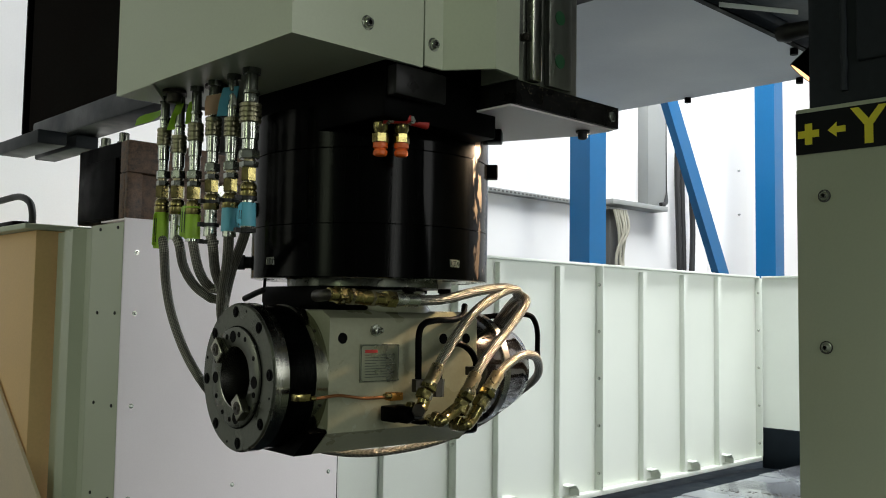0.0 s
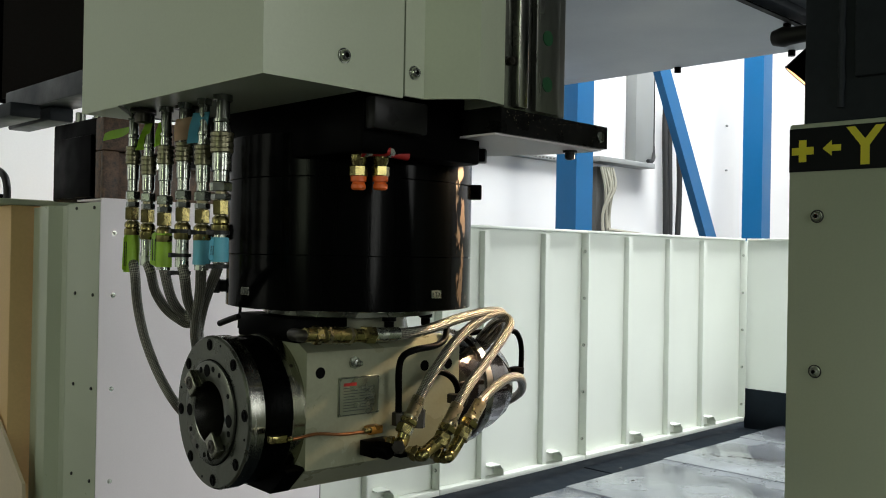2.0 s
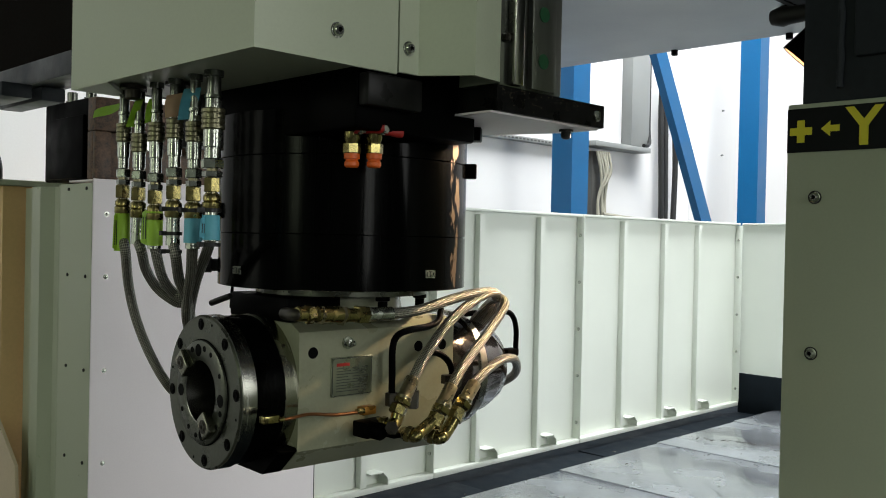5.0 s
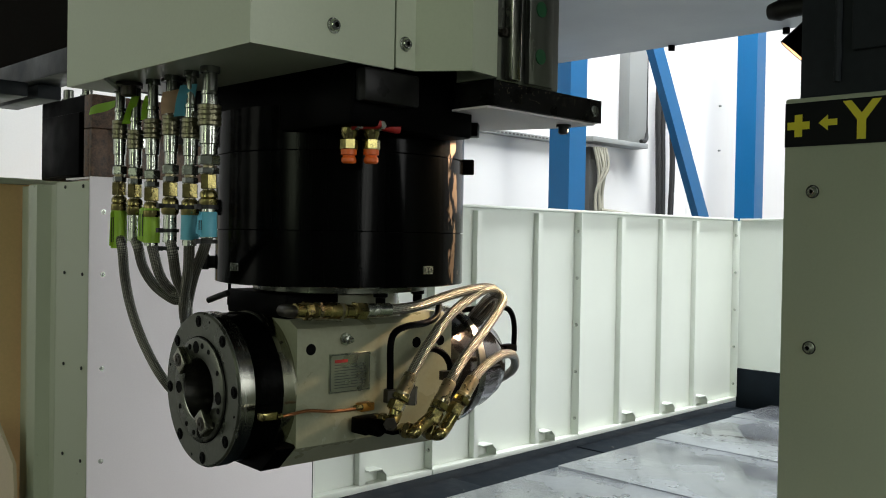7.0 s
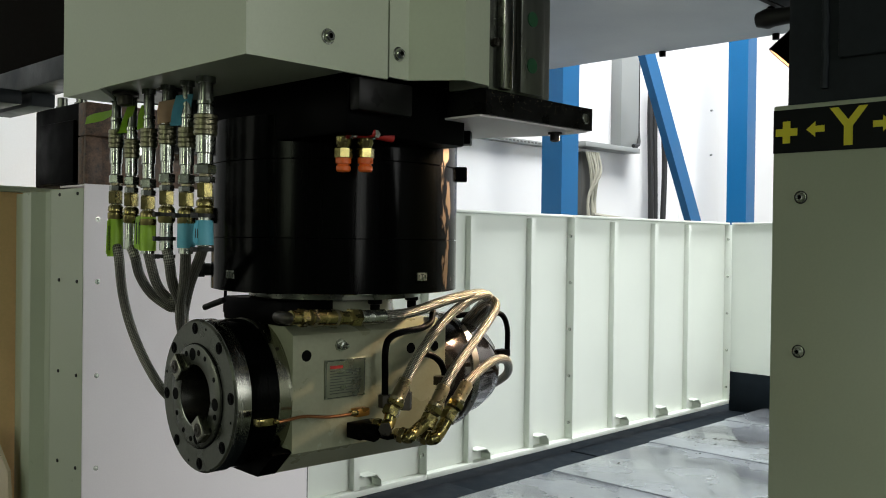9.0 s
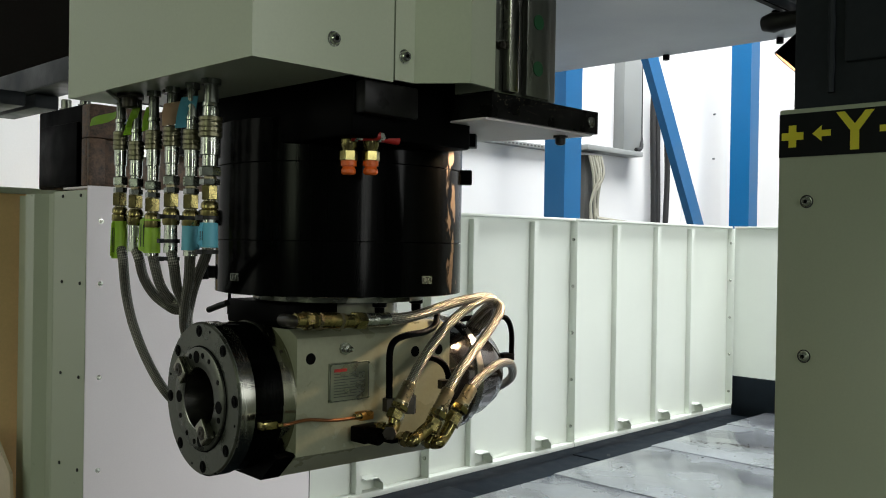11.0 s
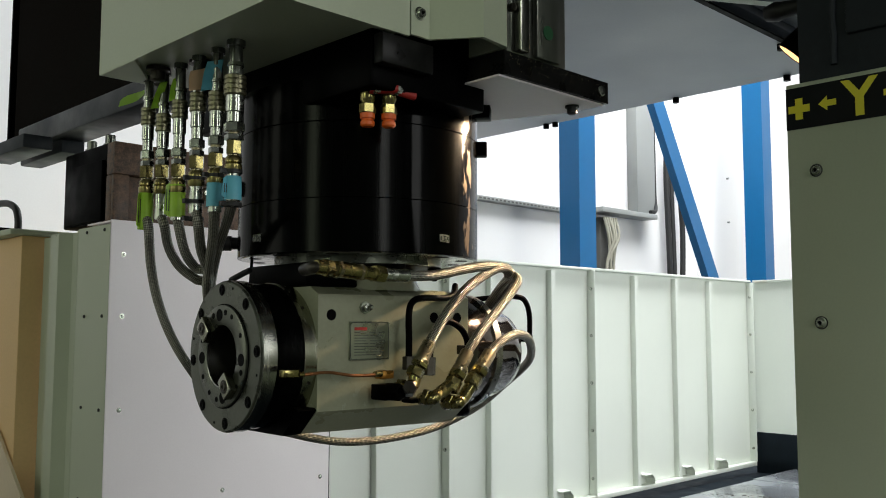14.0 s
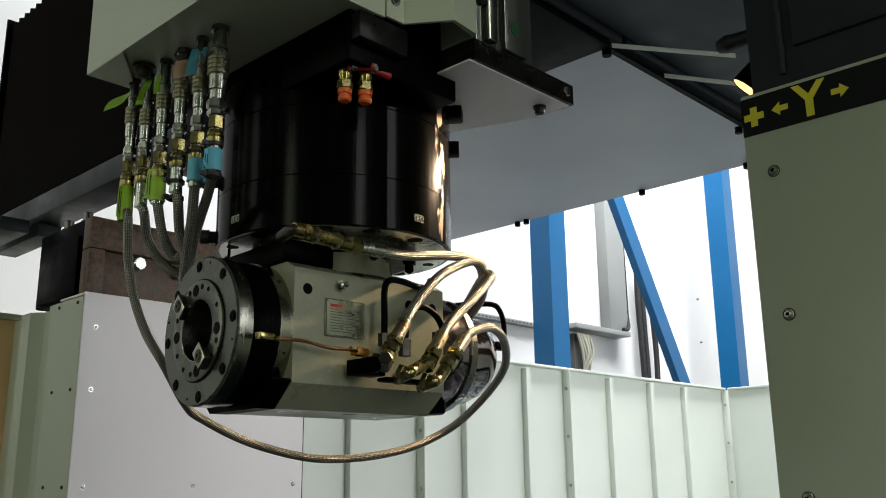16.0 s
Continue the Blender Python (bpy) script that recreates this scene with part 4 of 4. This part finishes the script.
# black steel pipes
t = thing("black_pipe", (0.820, 0.885, -0.200), "bent black hydraulic steel pipe", "pipe", "black pipes on the head")
part("pipe", tube(B(), [(0.807, 0.880, -0.241), (0.807, 0.880, -0.212), (0.807, 0.880, -0.176), (0.817, 0.882, -0.161), (0.846, 0.890, -0.156), (0.895, 0.905, -0.155), (0.923, 0.915, -0.149), (0.943, 0.930, -0.135)], 0.0045, 12), BLACK, t)
part("nut", hexnut(B(), (0.807, 0.880, -0.250), (0.807, 0.880, -0.233), 0.0085), DARKMET, t)
t = thing("black_pipe", (0.887, 0.885, -0.205), "bent black hydraulic steel pipe", "pipe", "black pipes on the head")
part("pipe", tube(B(), [(0.849, 0.885, -0.239), (0.853, 0.885, -0.210), (0.866, 0.885, -0.193), (0.886, 0.885, -0.188), (0.908, 0.885, -0.197), (0.920, 0.885, -0.212), (0.922, 0.885, -0.230)], 0.0045, 12), BLACK, t)
part("nut", hexnut(B(), (0.911, 0.884, -0.232), (0.911, 0.884, -0.220), 0.0085), DARKMET, t)
part("nut", hexnut(B(), (0.849, 0.886, -0.259), (0.850, 0.886, -0.235), 0.0085), DARKMET, t)
t = thing("black_pipe", (1.126, 0.950, -0.189), "bent black hydraulic steel pipe with an end block", "pipe", "black pipes on the head")
part("pipe", tube(B(), [(1.032, 0.990, -0.153), (1.074, 0.970, -0.148), (1.104, 0.950, -0.147), (1.123, 0.950, -0.155), (1.132, 0.950, -0.176), (1.132, 0.950, -0.209)], 0.0043, 12), BLACK, t)
part("end_block", bx(B(), *(1.108, 1.135, 0.945, 0.963, -0.218, -0.206), 0.002), BLACK, t)

# ---- fittings on the drum ----
drum = [o for o in ORIGIN if o.name == "rotary_drum"][0]
for ang, z0, z1, w, dpt in ((-47, 0.048, 0.068, 0.022, 0.014), (-52, 0.098, 0.1175, 0.030, 0.020)):
    m = Matrix.Translation((CX, CY, 0)) @ Matrix.Rotation(radians(ang), 4, "Z")
    bm = bx(B(), CR - 0.003, CR + dpt, -w / 2, w / 2, z0, z1, 0.002)
    bm.transform(m)
    part("bracket", bm, BLACK, drum)


for ang, z in ((150, -0.004), (141, -0.078)):
    m = Matrix.Translation((CX, CY, 0)) @ Matrix.Rotation(radians(ang), 4, "Z")
    bm = lathe(B(), (CR - 0.003, 0, z), (1, 0, 0), [(0, 0), (0, 0.0085), (0.012, 0.0085), (0.013, 0.0105), (0.024, 0.0105), (0.026, 0.008), (0.026, 0)], 16)
    bm.transform(m)
    part("plug", bm, BLACKRUB, drum)


def drum_label(px_angle):
    m = Matrix.Translation((CX, CY, 0)) @ Matrix.Rotation(radians(px_angle), 4, "Z")
    bm = bx(B(), CR - 0.001, CR + 0.0012, -0.0085, 0.0085, -0.0855, -0.0755)
    bm.transform(m)
    lab = part("index_plate", bm, ZINC, drum, "small metal index plate with engraved T mark")
    for y0, y1, z0, z1 in ((-0.0030, 0.0030, -0.0782, -0.0770), (-0.0007, 0.0007, -0.0845, -0.0782), (-0.0068, -0.0054, -0.0835, -0.078), (0.0054, 0.0068, -0.0835, -0.078)):
        bm = bx(B(), CR + 0.0012, CR + 0.0016, y0, y1, z0, z1)
        bm.transform(m)
        part("mark", bm, INK, lab)


drum_label(-88.5)
drum_label(179.7)


def ball_valve(p, facing, label):
    p = Vector(p)
    t = thing("ball_valve", p, label, "valve", "ball valves")
    z = Vector((0, 0, 1))
    part("body", lathe(B(), p + z * 0.004, z, [(0, 0), (0, 0.0075), (0.010, 0.0075), (0.014, 0.0095), (0.026, 0.0095), (0.032, 0.0075), (0.052, 0.007), (0.052, 0)], 16), BRASS, t)
    part("hex", hexnut(B(), p + z * 0.001, p + z * 0.013, 0.0105), BRASS, t)
    part("cap", lathe(B(), p + z * 0.001, -z, [(0, 0), (0, 0.0092), (0.006, 0.0092), (0.0065, 0.0072), (0.008, 0.0070), (0.010, 0.0086), (0.014, 0.0086), (0.016, 0.0066), (0.016, 0)], 18), ORANGE, t, "orange plastic cap")
    part("upper_nut", hexnut(B(), p + z * 0.032, p + z * 0.041, 0.0098, 0.3), BRASS, t)
    part("nipple", cyl(B(), p + z * 0.041, p + z * 0.062, 0.0062, 14), DARKMET, t)
    f = Vector(facing).normalized()
    s = p + z * 0.026
    part("stem", cyl(B(), s, s + Vector((0, -0.016, 0)), 0.004, 12, chamfer=0.0006), ZINC, t)
    a = s + Vector((0, -0.013, 0.002))
    bm = B()
    tube(bm, [a - f * 0.006, a + f * 0.010, a + f * 0.028], 0.0052, 10)
    part("handle", bm, RED, t, "red lever handle")
    part("stem_nut", hexnut(B(), a + Vector((0, -0.004, 0)), a + Vector((0, -0.008, 0)), 0.005), ZINC, t)


ball_valve((0.696, 0.834, 0.059), (0.80, -0.55, 0.08), "brass ball valve with red lever and orange cap, half turned")
ball_valve((0.720, 0.823, 0.060), (1.0, -0.10, -0.08), "brass ball valve with red lever and orange cap, lever sideways")

# ---- quick couplings and hoses under the ram cover ----
def coupling(p, zk, spec, big, tags, path, label, ties=()):
    """A quick coupling that hangs from the cover, its reducers, and the braided hose below it."""
    x, y = p
    t = thing("hydraulic_hose", (x, y, zk), label, "hose", "hoses with quick couplings")
    k = big
    dn = (0, 0, -1)
    part("tail", lathe(B(), (x, y, CB + 0.0075), dn, [(0, 0), (0, 0.0085 * k), (0.0085, 0.0085 * k), (0.0085, 0.0062 * k), (CB + 0.0075 - zk, 0.0065 * k), (CB + 0.0075 - zk, 0)], 18), OILSTEEL, t)
    part("tail_collar", lathe(B(), (x, y, zk + 0.016), dn, [(0, 0), (0, 0.0075 * k), (0.004, 0.0078 * k), (0.005, 0.0068 * k), (0.016, 0.0072 * k), (0.016, 0)], 18), ZINC, t)
    ring = [(0, 0)]
    for i in range(4):
        h = i * 0.0062
        ring += [(h, 0.0094 * k), (h + 0.001, 0.0102 * k), (h + 0.0048, 0.0102 * k), (h + 0.0055, 0.0094 * k)]
    ring += [(0.0248, 0.0092 * k), (0.0248, 0)]
    part("knurled_sleeve", lathe(B(), (x, y, zk), dn, ring, 28), spec[0], t, "ridged sleeve of the quick coupling")
    part("socket", lathe(B(), (x, y, zk - 0.0248), dn, [(0, 0), (0, 0.0082 * k), (0.020, 0.0082 * k), (0.021, 0.0070 * k), (spec[1] - 0.001, 0.0070 * k), (spec[1], 0)], 24), ZINC, t)
    z = zk - 0.0248 - spec[1]
    part("hex_nut", hexnut(B(), (x, y, z), (x, y, z - 0.011), 0.0098 * k, 0.3), ZINC, t)
    part("adapter", lathe(B(), (x, y, z - 0.011), dn, [(0, 0), (0, 0.006), (0.004, 0.006), (0.004, 0)], 14), DARKMET, t)
    part("hex_nut", hexnut(B(), (x, y, z - 0.014), (x, y, z - 0.021), 0.0088 * k, 0.1), ZINC, t)
    part("thread", cyl(B(), (x, y, z - 0.010), (x, y, z - 0.046), 0.0068, 16), OLIVEBRASS, t)
    part("brass_hex", hexnut(B(), (x, y, z - 0.0215), (x, y, z - 0.0215 - 0.017), 0.0098, 0.6), BRASS, t)
    part("brass_nut", lathe(B(), (x, y, z - 0.040), dn, [(0, 0), (0, 0.0075), (0.003, 0.010), (0.008, 0.0102), (0.009, 0.0085), (0.011, 0.0106), (0.018, 0.0106), (0.021, 0.009), (0.021, 0)], 20), BRASS, t)
    z -= 0.061
    part("ferrule", lathe(B(), (x, y, z), dn, [(0, 0), (0, 0.0078), (0.022, 0.0082), (0.034, 0.0086), (0.035, 0)], 18), ZINC, t)
    part("braided_hose", tube(B(), [(x, y, z - 0.030)] + path, 0.0066, 16, 8), BRAID, t)
    for zt in ties:
        tie = lathe(B(), (x, y, zt), dn, [(0, 0.0085), (0, 0.0112), (0.0045, 0.0112), (0.0045, 0.0085), (0, 0.0085)], 16)
        bx(tie, x - 0.017, x - 0.0105, y - 0.003, y + 0.003, zt - 0.005, zt + 0.0005)
        part("cable_tie", tie, BLACKRUB, t, "black plastic cable tie")
    for mt, z0, z1, dx in tags:
        bm = lathe(B(), (x, y, z0), dn, [(0, 0.0095), (0.001, 0.0101), (z0 - z1, 0.0106), (z0 - z1, 0.0092)], 14)
        f = prism(B(), [(0.009, z0), (0.015, z0 - 0.004), (0.017, z1 + 0.004), (0.009, z1)], "y", -0.0004, 0.0004)
        f.transform(Matrix.Translation((x, y, 0)) @ Matrix.Rotation(radians(dx), 4, "Z"))
        tag = part("tag", bm, mt, t, "wrapped marking tape")
        part("tag_flag", f, mt, t)
        for j in range(2):
            g = bx(B(), 0.0104 + j * 0.003, 0.0114 + j * 0.003, -0.0008, 0.0008, z1 + 0.008, z0 - 0.010)
            g.transform(Matrix.Translation((x, y, 0)) @ Matrix.Rotation(radians(dx), 4, "Z"))
            part("text_bar", g, INK, tag)
    return t


OLIVE = mat("olive_plated_sleeve", (0.20, 0.19, 0.12), 0.38, metal=0.85, vary=0.25, scale=60)
coupling((0.590, 1.184), 0.109, (OLIVE, 0.036), 1.0, [(LIME, -0.010, -0.061, 200)], [(0.590, 1.174, -0.061), (0.610, 1.204, -0.108), (0.630, 1.220, -0.157), (0.650, 1.215, -0.209), (0.670, 1.195, -0.254), (0.745, 1.255, -0.305), (0.779, 1.260, -0.325), (0.860, 1.240, -0.361), (0.966, 1.200, -0.384), (1.083, 1.150, -0.372), (1.156, 1.100, -0.336), (1.177, 1.040, -0.288), (1.130, 0.950, -0.247), (1.072, 0.900, -0.215), (1.011, 0.870, -0.205), (0.961, 0.855, -0.214), (0.929, 0.850, -0.230), (0.916, 0.850, -0.244)], "long steel braided hose from a lime-taped coupling, looping under the head")
coupling((0.590, 1.140), 0.093, (OLIVE, 0.024), 1.0, [], [(0.590, 1.129, -0.060), (0.610, 1.153, -0.087), (0.630, 1.158, -0.112), (0.650, 1.149, -0.129), (0.670, 1.153, -0.138), (0.720, 1.225, -0.195)], "steel braided hose on a quick coupling with lime marking tape")
coupling((0.590, 1.095), 0.104, (OLIVE, 0.04), 1.05, [(LIME, -0.006, -0.052, 160)], [(0.610, 1.110, -0.093), (0.630, 1.116, -0.115), (0.650, 1.114, -0.126), (0.720, 1.225, -0.195)], "steel braided hose on a quick coupling with lime marking tape")
coupling((0.590, 1.048), 0.105, (OLIVE, 0.036), 1.05, [], [(0.590, 1.040, -0.065), (0.610, 1.067, -0.094), (0.630, 1.085, -0.117), (0.650, 1.111, -0.138), (0.720, 1.225, -0.195)], "steel braided hose on a quick coupling without tape", (-0.004, -0.034, -0.056))
coupling((0.590, 1.001), 0.098, (OLIVE, 0.032), 1.05, [(CYAN, -0.009, -0.047, 10)], [(0.610, 1.038, -0.086), (0.630, 1.081, -0.117), (0.650, 1.117, -0.150), (0.720, 1.225, -0.195)], "steel braided hose on a quick coupling with blue marking tape", (-0.006,))
coupling((0.590, 0.959), 0.110, (OLIVE, 0.034), 1.35, [(CYAN, -0.014, -0.043, 190)], [(0.610, 1.001, -0.057), (0.630, 1.059, -0.094), (0.650, 1.108, -0.134), (0.670, 1.149, -0.177), (0.720, 1.225, -0.195)], "steel braided hose on a quick coupling with blue marking tape", (-0.006, -0.046))

# loose tape ends near the cover
for p, d, mt in (((0.585, 1.187, 0.132), (-0.005, 0.066, -0.006), LIME), ((0.585, 1.131, 0.136), (-0.005, 0.017, -0.035), LIME), ((0.585, 1.095, 0.134), (-0.005, 0.002, -0.031), LIME), ((0.585, 1.040, 0.134), (-0.005, -0.006, -0.028), PEACH), ((0.585, 0.998, 0.137), (-0.005, 0.006, -0.037), CYAN)):
    t = thing("marking_tape", p, "loose coloured marking tape at a hose end", "tape", "marking tapes")
    p, d = Vector(p), Vector(d)
    wide = 0.0105 if mt in (PEACH, CYAN) else 0.0055
    s = Vector((0.0, 0.2, 1.0)).normalized() * wide if abs(d.z) < abs(d.y) else Vector((0.77, -0.64, 0.10)).normalized() * wide
    out = d.cross(s).normalized() * 0.003
    bm = B()
    A0 = [bm.verts.new(p + d * k / 5 + s * q + out * math.sin(k * 1.1 + q)) for k in range(6) for q in (-1, 1)]
    for k in range(5):
        bm.faces.new((A0[2 * k], A0[2 * k + 1], A0[2 * k + 3], A0[2 * k + 2]))
    bmesh.ops.solidify(bm, geom=bm.faces[:], thickness=0.0006)
    strip = part("strip", bm, mt, t)
    if wide > 0.01:
        for k in range(3):
            m0 = p + d * (0.30 + 0.18 * k) - d.cross(s).normalized() * 0.0036
            bm = B()
            q = [bm.verts.new(m0 + s * a + d * b) for a, b in ((-0.7, 0), (0.5 - 0.3 * (k % 2), 0), (0.5 - 0.3 * (k % 2), 0.07), (-0.7, 0.07))]
            bmesh.ops.solidify(bm, geom=[bm.faces.new(q)], thickness=0.0004)
            part("text_bar", bm, INK, strip)
for x, y in ((0.575, 1.13), (0.60, 1.06)):
    t = thing("cable_gland", (x, y, CB), "dark round bulkhead gland in the cover", "gland", "bulkhead glands")
    part("gland", lathe(B(), (x, y, CB + 0.004), (0, 0, -1), [(0, 0), (0, 0.016), (0.004, 0.016), (0.005, 0.010), (0.016, 0.010), (0.018, 0.006), (0.018, 0)], 20), DARKMET, t)

# ---- hall fittings on the wall ----
t = thing("cable_trunking", (6.064, 4.100, 0.707), "grey wall trunking with pale hanging cables", "trunking")
part("riser", bx(B(), 6.24, 6.50, 4.10, 4.199, 0.745, 3.2, 0.005), GREYBOX, t)
part("feed_cable", tube(B(), [(6.535, 4.15, 3.2), (6.53, 4.13, 1.6), (6.52, 4.12, 0.95), (6.47, 4.08, 0.78), (6.36, 4.06, 0.75)], 0.016, 8), BLACKRUB, t)
part("tray", bx(B(), 5.69, 6.45, 4.05, 4.199, 0.695, 0.735, 0.004), GREYBOX, t)
part("drop_channel", bx(B(), *(5.748, 5.941, 4.120, 4.190, -0.029, 0.663), 0.004), DARKGREY, t)
for i in range(6):
    x0, y0, _ = (5.807, 4.100, 0.655)
    part("cable", tube(B(), [(x0 - 0.06 + i * 0.03, 4.08, 0.66), (x0 - 0.03 + 0.02 * i, 4.06 - 0.01 * (i % 3), 0.50), (x0 + 0.05 * math.sin(i * 2.1), 4.07, 0.30), (x0 + 0.04 * math.cos(i * 1.7), 4.06, 0.05), (x0 + 0.05 * math.sin(i), 4.07, -0.2)], 0.011, 8), WIRE, t)
part("loop_cable", tube(B(), [(x0, 4.05, 0.18), (x0 + 0.15, 4.0, 0.165), (x0 + 0.4, 4.0, 0.15), (x0 + 0.5, 4.05, 0.12), (x0 + 0.5, 4.1, -0.1)], 0.014, 8), WIRE, t)
t = thing("wall_cables", (6.882, 4.150, 0.802), "thick black cables clipped down the wall", "cable")
for px0, px1 in (((6.712, 4.120, 1.352), (6.739, 4.120, 0.195)), ((6.795, 4.120, 1.269), (6.802, 4.120, 0.183)), ((6.889, 4.120, 1.185), (6.949, 4.120, 0.613))):
    part("cable", tube(B(), [px0, ((px0[0] * 0.45 + px1[0] * 0.55) - 0.02, px0[1], (px0[2] + px1[2]) / 2 + 0.2), px1, (px1[0] - 0.03, px1[1], px1[2] - 0.8), (px1[0] - 0.03, px1[1], GROUND + 0.001)], 0.024, 10), BLACKRUB, t)
t = thing("wall_pilaster", (7.486, 4.150, 0.600), "pale painted wall pilaster with small bolts", "pilaster")
part("panel", bx(B(), *(7.320, 7.937, 4.140, 4.198, -3.955, 4.300), 0.004), WALL, t)
for z in (0.790, 1.200):
    part("bolt", cyl(B(), (7.778, 4.138, z), (7.778, 4.118, z), 0.009, 10), GREYBOX, t)
t = thing("wall_duct", (4.953, 4.100, 0.673), "grey perforated cable tray along the wall", "cable tray")
part("tray", bx(B(), 4.0, 5.69, 4.13, 4.199, 0.664, 0.694, 0.003), GREYBOX, t)
bm = B()
for i in range(40):
    bx(bm, 4.03 + i * 0.041, 4.055 + i * 0.041, 4.1285, 4.1296, 0.672, 0.684)
part("slots", bm, DARKGREY, t, "row of dark oblong slots")

# black handle by the cabinet
t = thing("grab_handle", (1.120, 3.289, 0.191), "black plastic grab handle on a dark housing", "handle")
part("loop", tube(B(), [(1.120, 3.524, 0.235), (1.120, 3.321, 0.236), (1.120, 3.215, 0.211), (1.120, 3.180, 0.172), (1.120, 3.176, 0.129)], 0.012, 12), BLACKRUB, t)
part("mount", bx(B(), 1.10, 1.16, 3.30, 3.46, 0.126, 0.15, 0.006), BLACK, t)

# angle strips beside the underside cover, and the round stop
t = thing("angle_strip", (2.087, 1.129, 0.712), "pale folded strips at the cover's open end", "strip")
for q0, q1, wd in (((1.933, 1.219, 0.706), (2.228, 1.013, 0.706), 0.014), ((2.200, 1.218, 0.706), (2.409, 1.093, 0.706), 0.014)):
    q0, q1 = Vector(q0), Vector(q1)
    dd = (q1 - q0).normalized()
    s = Vector((0, 0, -wd))
    bm = B()
    vs = [bm.verts.new(v) for v in (q0, q1, q1 + s, q0 + s)]
    f = bm.faces.new(vs)
    bmesh.ops.solidify(bm, geom=[f], thickness=0.004)
    part("strip", bm, FENCE, t)
t = thing("rubber_stop", (1.450, 0.658, 0.333), "round black rubber stop", "stop")
part("ball", lathe(B(), Vector((1.450, 0.653, 0.334)) + Vector((0, 0.02, 0)), (0, -1, 0), [(-0.02, 0), (-0.018, 0.012), (-0.010, 0.0145), (0.0, 0.017), (0.010, 0.0145), (0.060, 0.012), (0.060, 0)], 24), BLACKRUB, t)

# metal chips left on the way cover
bm = B()
rng = random.Random(5)
for i in range(330):
    if i < 220:
        y = 1.35 + rng.random() * 0.98
        x = 4.11 + (2.29 - y) * 0.47 + rng.gauss(0, 0.022)
    else:
        x, y = 2.4 + rng.random() * 2.7, 1.2 + rng.random() * 1.3
    z = -0.996 if y < 2.4 else -1.04
    s = 0.002 + rng.random() * 0.006
    a = rng.random() * math.tau
    u, v = Vector((math.cos(a), math.sin(a), 0.3 * rng.random())) * s, Vector((-math.sin(a), math.cos(a), 0.5 * rng.random())) * s * 0.3
    o = Vector((x, y, z))
    vs = [bm.verts.new(o + q) for q in (-u - v, u - v, u + v, -u + v, Vector((0, 0, s * 0.5)))]
    for f in ((0, 1, 4), (1, 2, 4), (2, 3, 4), (3, 0, 4), (3, 2, 1, 0)):
        bm.faces.new([vs[k] for k in f])
tagged(part("metal_chips", bm, DARKMET), "scattered dark metal chips on the way cover", "chips", "", "stuff")
